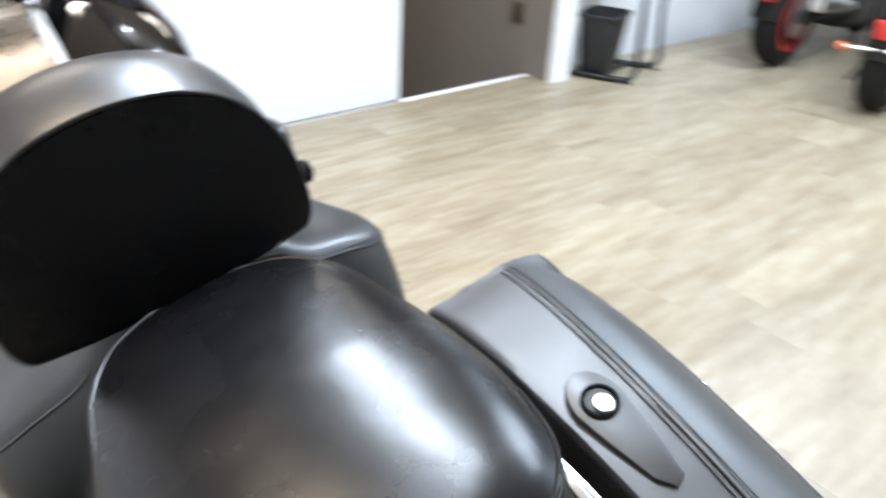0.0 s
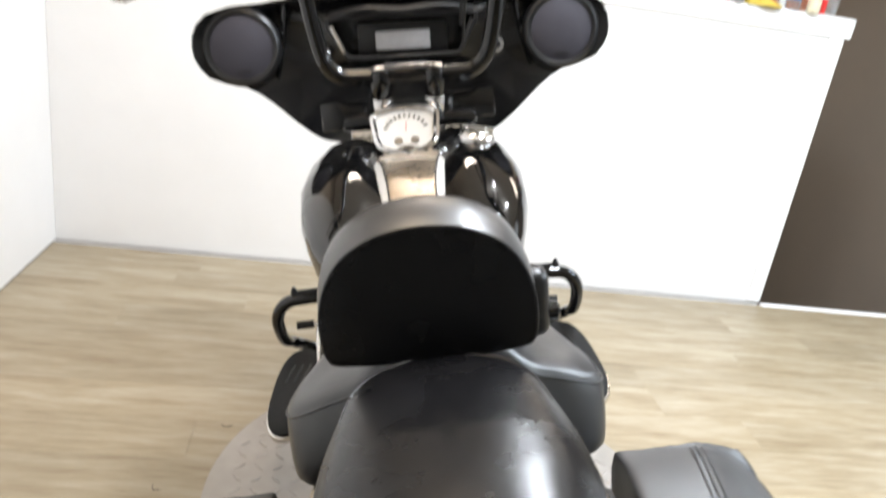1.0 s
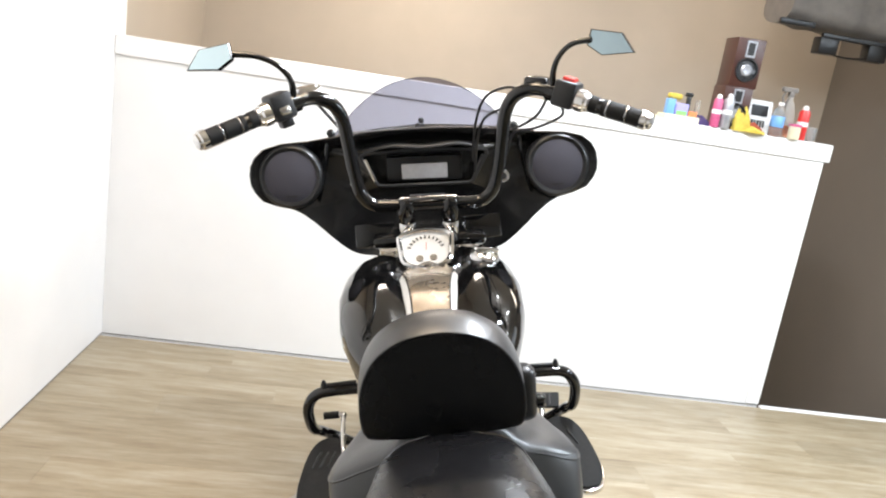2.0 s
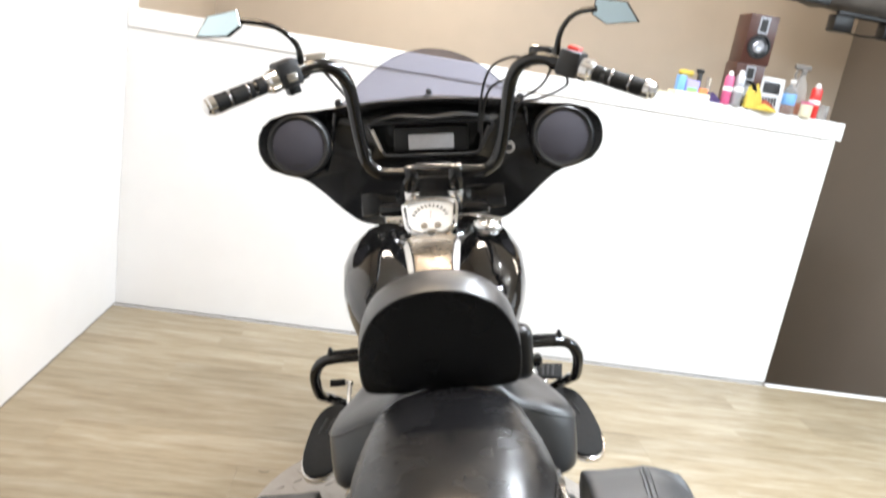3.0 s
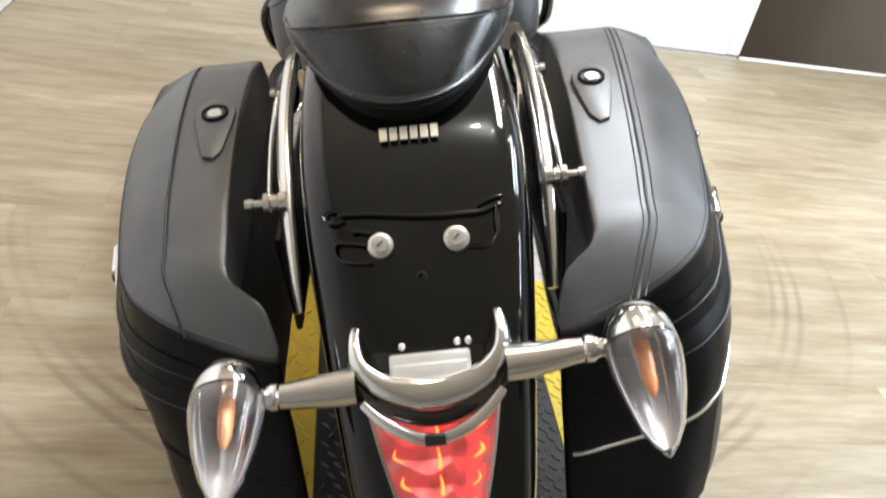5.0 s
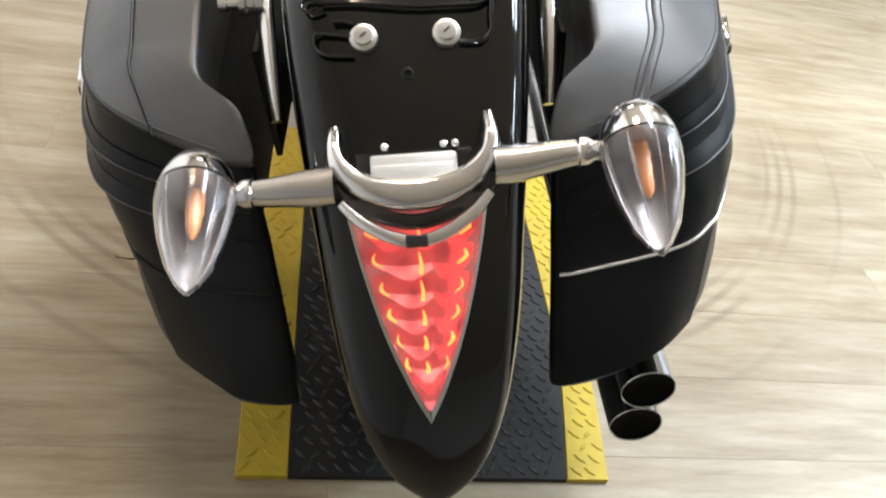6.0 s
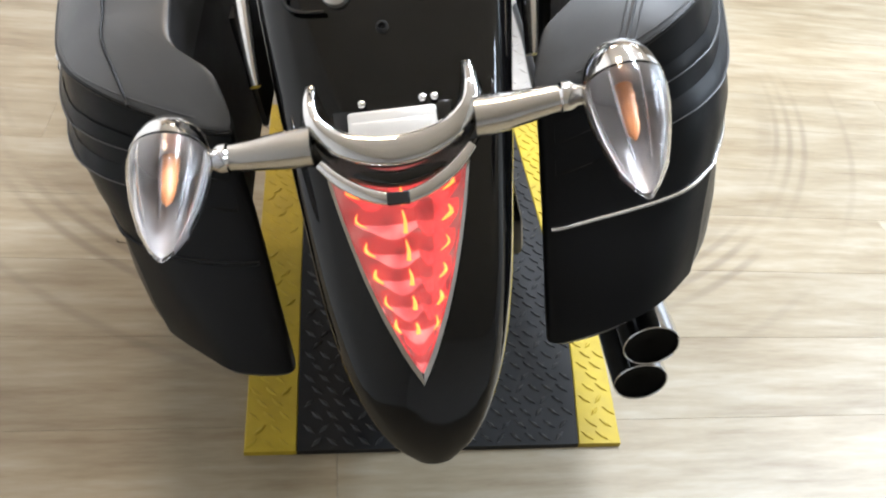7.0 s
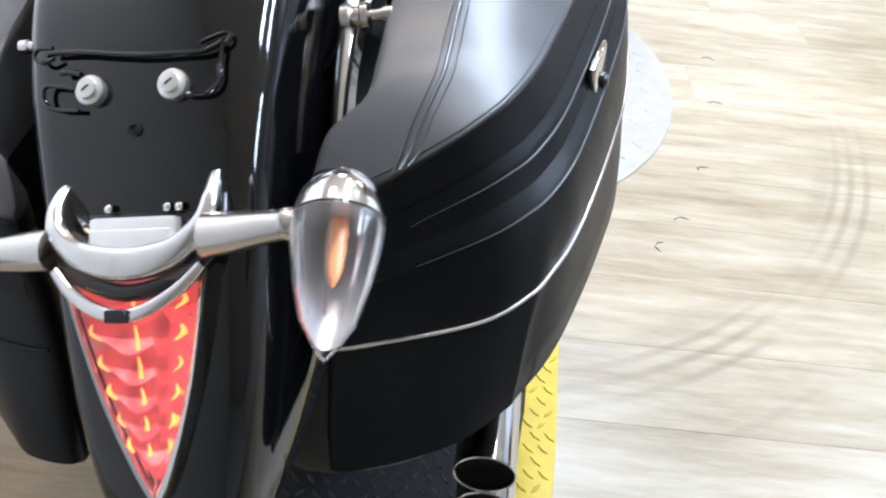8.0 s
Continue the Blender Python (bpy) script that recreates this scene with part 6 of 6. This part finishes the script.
parked_bike(pose(4.38, 2.29, 0, 0, 0, -86), RED, "parked black motorcycle with red wheel rims", False)
parked_bike(pose(4.03, 1.50, 0, 0, 0, -80), STEEL, "parked black motorcycle with orange signals")

# curled scuffs on the floor
MARK = mat("dark_scuff", (0.10, 0.08, 0.06), 0.6, vary=0.3, scale=60)
mark_rng = random.Random(9)
for x, y, a in ((0.80, 1.31, 20), (0.72, 1.01, 70), (0.63, 0.81, 40), (0.58, 0.72, 100), (-0.56, 1.68, 200), (-0.68, 1.39, 150), (0.82, 1.55, 0), (-0.72, 1.2, 240), (-0.62, 0.7, 210), (-0.55, 0.5, 190)):
    pts = []
    for k in range(6):
        t = radians(a + k * 27)
        r = 0.8 + 0.4 * mark_rng.random()
        pts.append((x + 0.022 * math.cos(t) * r, y + 0.016 * math.sin(t) * r, 0.0006))
    tagged(part("scuff_mark", tube(pts, 0.0012, 6, 3, [0.0003, 0.0016, 0.0008, 0.0018, 0.0004]), MARK), "dark curled scuff mark on the plank floor", "scuff", "floor scuffs")


# ---- floor planks ----
def plank_material():
    m, n, l, p = nodes_of("oak_plank")
    tex, info = n.new("ShaderNodeTexCoord"), n.new("ShaderNodeObjectInfo")
    geo = n.new("ShaderNodeNewGeometry")
    mp = n.new("ShaderNodeMapping")
    mp.inputs["Scale"].default_value = (1.5, 10.0, 1.0)
    l.new(geo.outputs["Position"], mp.inputs["Vector"])
    offs = n.new("ShaderNodeVectorMath")
    offs.operation = "ADD"
    rnd = n.new("ShaderNodeMath")
    rnd.operation = "ADD"
    l.new(info.outputs["Random"], rnd.inputs[0])
    l.new(geo.outputs["Random Per Island"], rnd.inputs[1])
    mul = n.new("ShaderNodeMath")
    mul.operation = "MULTIPLY"
    mul.inputs[1].default_value = 37.0
    l.new(rnd.outputs[0], mul.inputs[0])
    comb = n.new("ShaderNodeCombineXYZ")
    l.new(mul.outputs[0], comb.inputs[0])
    l.new(mul.outputs[0], comb.inputs[2])
    l.new(mp.outputs[0], offs.inputs[0])
    l.new(comb.outputs[0], offs.inputs[1])
    grain = n.new("ShaderNodeTexNoise")
    grain.inputs["Scale"].default_value, grain.inputs["Detail"].default_value, grain.inputs["Roughness"].default_value, grain.inputs["Distortion"].default_value = 2.2, 9, 0.62, 0.15
    l.new(offs.outputs[0], grain.inputs["Vector"])
    mp2 = n.new("ShaderNodeMapping")
    mp2.inputs["Scale"].default_value = (5.0, 42.0, 1.0)
    l.new(geo.outputs["Position"], mp2.inputs["Vector"])
    offs2 = n.new("ShaderNodeVectorMath")
    offs2.operation = "ADD"
    l.new(mp2.outputs[0], offs2.inputs[0])
    l.new(comb.outputs[0], offs2.inputs[1])
    fibre = n.new("ShaderNodeTexNoise")
    fibre.inputs["Scale"].default_value, fibre.inputs["Detail"].default_value, fibre.inputs["Roughness"].default_value, fibre.inputs["Distortion"].default_value = 1.6, 7, 0.68, 0.25
    l.new(offs2.outputs[0], fibre.inputs["Vector"])
    ramp = n.new("ShaderNodeValToRGB")
    e = ramp.color_ramp.elements
    e[0].position, e[0].color = 0.22, (0.200, 0.148, 0.088, 1)
    e[1].position, e[1].color = 0.78, (0.395, 0.342, 0.258, 1)
    mid = e.new(0.48)
    mid.color = (0.295, 0.240, 0.158, 1)
    patch = n.new("ShaderNodeTexNoise")
    patch.inputs["Scale"].default_value, patch.inputs["Detail"].default_value, patch.inputs["Roughness"].default_value = 0.75, 3, 0.5
    l.new(offs.outputs[0], patch.inputs["Vector"])
    blend = n.new("ShaderNodeMath")
    blend.operation = "MULTIPLY_ADD"
    blend.inputs[1].default_value = 0.32
    shift = n.new("ShaderNodeMath")
    shift.operation = "SUBTRACT"
    shift.inputs[1].default_value = 0.42
    fib = n.new("ShaderNodeMath")
    fib.operation = "MULTIPLY_ADD"
    fib.inputs[1].default_value = 0.50
    l.new(fibre.outputs["Fac"], fib.inputs[0])
    l.new(grain.outputs["Fac"], fib.inputs[2])
    l.new(fib.outputs[0], shift.inputs[0])
    l.new(patch.outputs["Fac"], blend.inputs[0])
    l.new(shift.outputs[0], blend.inputs[2])
    l.new(blend.outputs[0], ramp.inputs["Fac"])
    tone = n.new("ShaderNodeMapRange")
    tone.inputs["To Min"].default_value, tone.inputs["To Max"].default_value, tone.inputs["From Max"].default_value = 0.91, 1.08, 1.0
    fr = n.new("ShaderNodeMath")
    fr.operation = "FRACT"
    l.new(rnd.outputs[0], fr.inputs[0])
    l.new(fr.outputs[0], tone.inputs["Value"])
    mixv = n.new("ShaderNodeVectorMath")
    mixv.operation = "SCALE"
    l.new(ramp.outputs["Color"], mixv.inputs[0])
    l.new(tone.outputs[0], mixv.inputs["Scale"])
    # tyre scuffs: broken arcs round the turntable
    sep = n.new("ShaderNodeVectorMath")
    sep.operation = "DISTANCE"
    l.new(geo.outputs["Position"], sep.inputs[0])
    sep.inputs[1].default_value = (DISC_X, DISC_Y, 0)
    wob = n.new("ShaderNodeTexNoise")
    wob.inputs["Scale"].default_value, wob.inputs["Detail"].default_value = 1.7, 4
    l.new(geo.outputs["Position"], wob.inputs["Vector"])
    scuff = None
    for r, w, k in ((1.052, 0.013, 0.46), (1.088, 0.012, 0.50), (1.126, 0.012, 0.46), (1.020, 0.035, 0.26), (1.25, 0.012, 0.30)):
        d = n.new("ShaderNodeMath")
        d.operation = "SUBTRACT"
        l.new(sep.outputs["Value"], d.inputs[0])
        d.inputs[1].default_value = r
        ab = n.new("ShaderNodeMath")
        ab.operation = "ABSOLUTE"
        l.new(d.outputs[0], ab.inputs[0])
        rng = n.new("ShaderNodeMapRange")
        rng.inputs["From Min"].default_value, rng.inputs["From Max"].default_value, rng.inputs["To Min"].default_value, rng.inputs["To Max"].default_value = w * 0.3, w, k, 0
        l.new(ab.outputs[0], rng.inputs["Value"])
        br = n.new("ShaderNodeMapRange")
        br.inputs["From Min"].default_value, br.inputs["From Max"].default_value = 0.40, 0.58
        l.new(wob.outputs["Fac"], br.inputs["Value"])
        mu = n.new("ShaderNodeMath")
        mu.operation = "MULTIPLY"
        l.new(rng.outputs[0], mu.inputs[0])
        l.new(br.outputs[0], mu.inputs[1])
        if scuff:
            mx = n.new("ShaderNodeMath")
            mx.operation = "MAXIMUM"
            l.new(scuff, mx.inputs[0])
            l.new(mu.outputs[0], mx.inputs[1])
            scuff = mx.outputs[0]
        else:
            scuff = mu.outputs[0]
    xyz = n.new("ShaderNodeSeparateXYZ")
    l.new(geo.outputs["Position"], xyz.inputs[0])
    fade = n.new("ShaderNodeMapRange")
    fade.inputs["From Min"].default_value, fade.inputs["From Max"].default_value, fade.inputs["To Min"].default_value, fade.inputs["To Max"].default_value = 0.9, 1.45, 1.0, 0.05
    l.new(xyz.outputs["Y"], fade.inputs["Value"])
    held = n.new("ShaderNodeMath")
    held.operation = "MULTIPLY"
    l.new(scuff, held.inputs[0])
    l.new(fade.outputs[0], held.inputs[1])
    scuff = held.outputs[0]
    dirt = n.new("ShaderNodeMix")
    dirt.data_type = "RGBA"
    dirt.inputs["B"].default_value = (0.13, 0.10, 0.07, 1)
    l.new(scuff, dirt.inputs["Factor"])
    l.new(mixv.outputs[0], dirt.inputs["A"])
    l.new(dirt.outputs["Result"], p.inputs["Base Color"])
    p.inputs["Roughness"].default_value = 0.40
    b = n.new("ShaderNodeBump")
    b.inputs["Strength"].default_value, b.inputs["Distance"].default_value = 0.12, 0.001
    l.new(grain.outputs["Fac"], b.inputs["Height"])
    l.new(b.outputs[0], p.inputs["Normal"])
    return m


OAK = plank_material()
PW, PL, GAP = 0.178, 1.22, 0.0002


def plank_verts(x0, x1, y0, y1):
    b = 0.0003
    lo = [(x0, y0, -0.012), (x1, y0, -0.012), (x1, y1, -0.012), (x0, y1, -0.012)]
    mi = [(x0, y0, -b), (x1, y0, -b), (x1, y1, -b), (x0, y1, -b)]
    hi = [(x0 + b, y0 + b, 0), (x1 - b, y0 + b, 0), (x1 - b, y1 - b, 0), (x0 + b, y1 - b, 0)]
    f = [(8, 9, 10, 11)]
    for a in (0, 4):
        for k in range(4):
            j = (k + 1) % 4
            f.append((a + k, a + j, a + 4 + j, a + 4 + k))
    return lo + mi + hi, f


rng = random.Random(4)
rest_v, rest_f, shared = [], [], {}
y = SOUTH
while y < NORTH - 0.03:
    y1 = min(y + PW, NORTH - 0.03)
    x = WEST - rng.random() * PL
    while x < EAST:
        a, b = max(x, WEST), min(x + PL, EAST)
        if b - a > 0.02:
            v, f = plank_verts(a + GAP, b - GAP, y + GAP, y1 - GAP)
            if a < 3.6 and -0.5 < y:
                key = (round(b - a, 4), round(y1 - y, 4))
                if key not in shared:
                    me = bpy.data.meshes.new("plank")
                    me.from_pydata([(p - a, q - y, r) for p, q, r in v], [], f)
                    me.materials.append(OAK)
                    shared[key] = me
                ob = new("plank", shared[key])
                ob.location = (a, y, 0)
                ob.parent = floor_base
            else:
                n0 = len(rest_v)
                rest_v += v
                rest_f += [[n0 + k for k in q] for q in f]
        x += PL
    y += PW
me = bpy.data.meshes.new("planks")
me.from_pydata(rest_v, [], rest_f)
me.materials.append(OAK)
far_planks = new("planks", me)
far_planks.parent = floor_base
tagged(far_planks, "", "", "", "stuff")
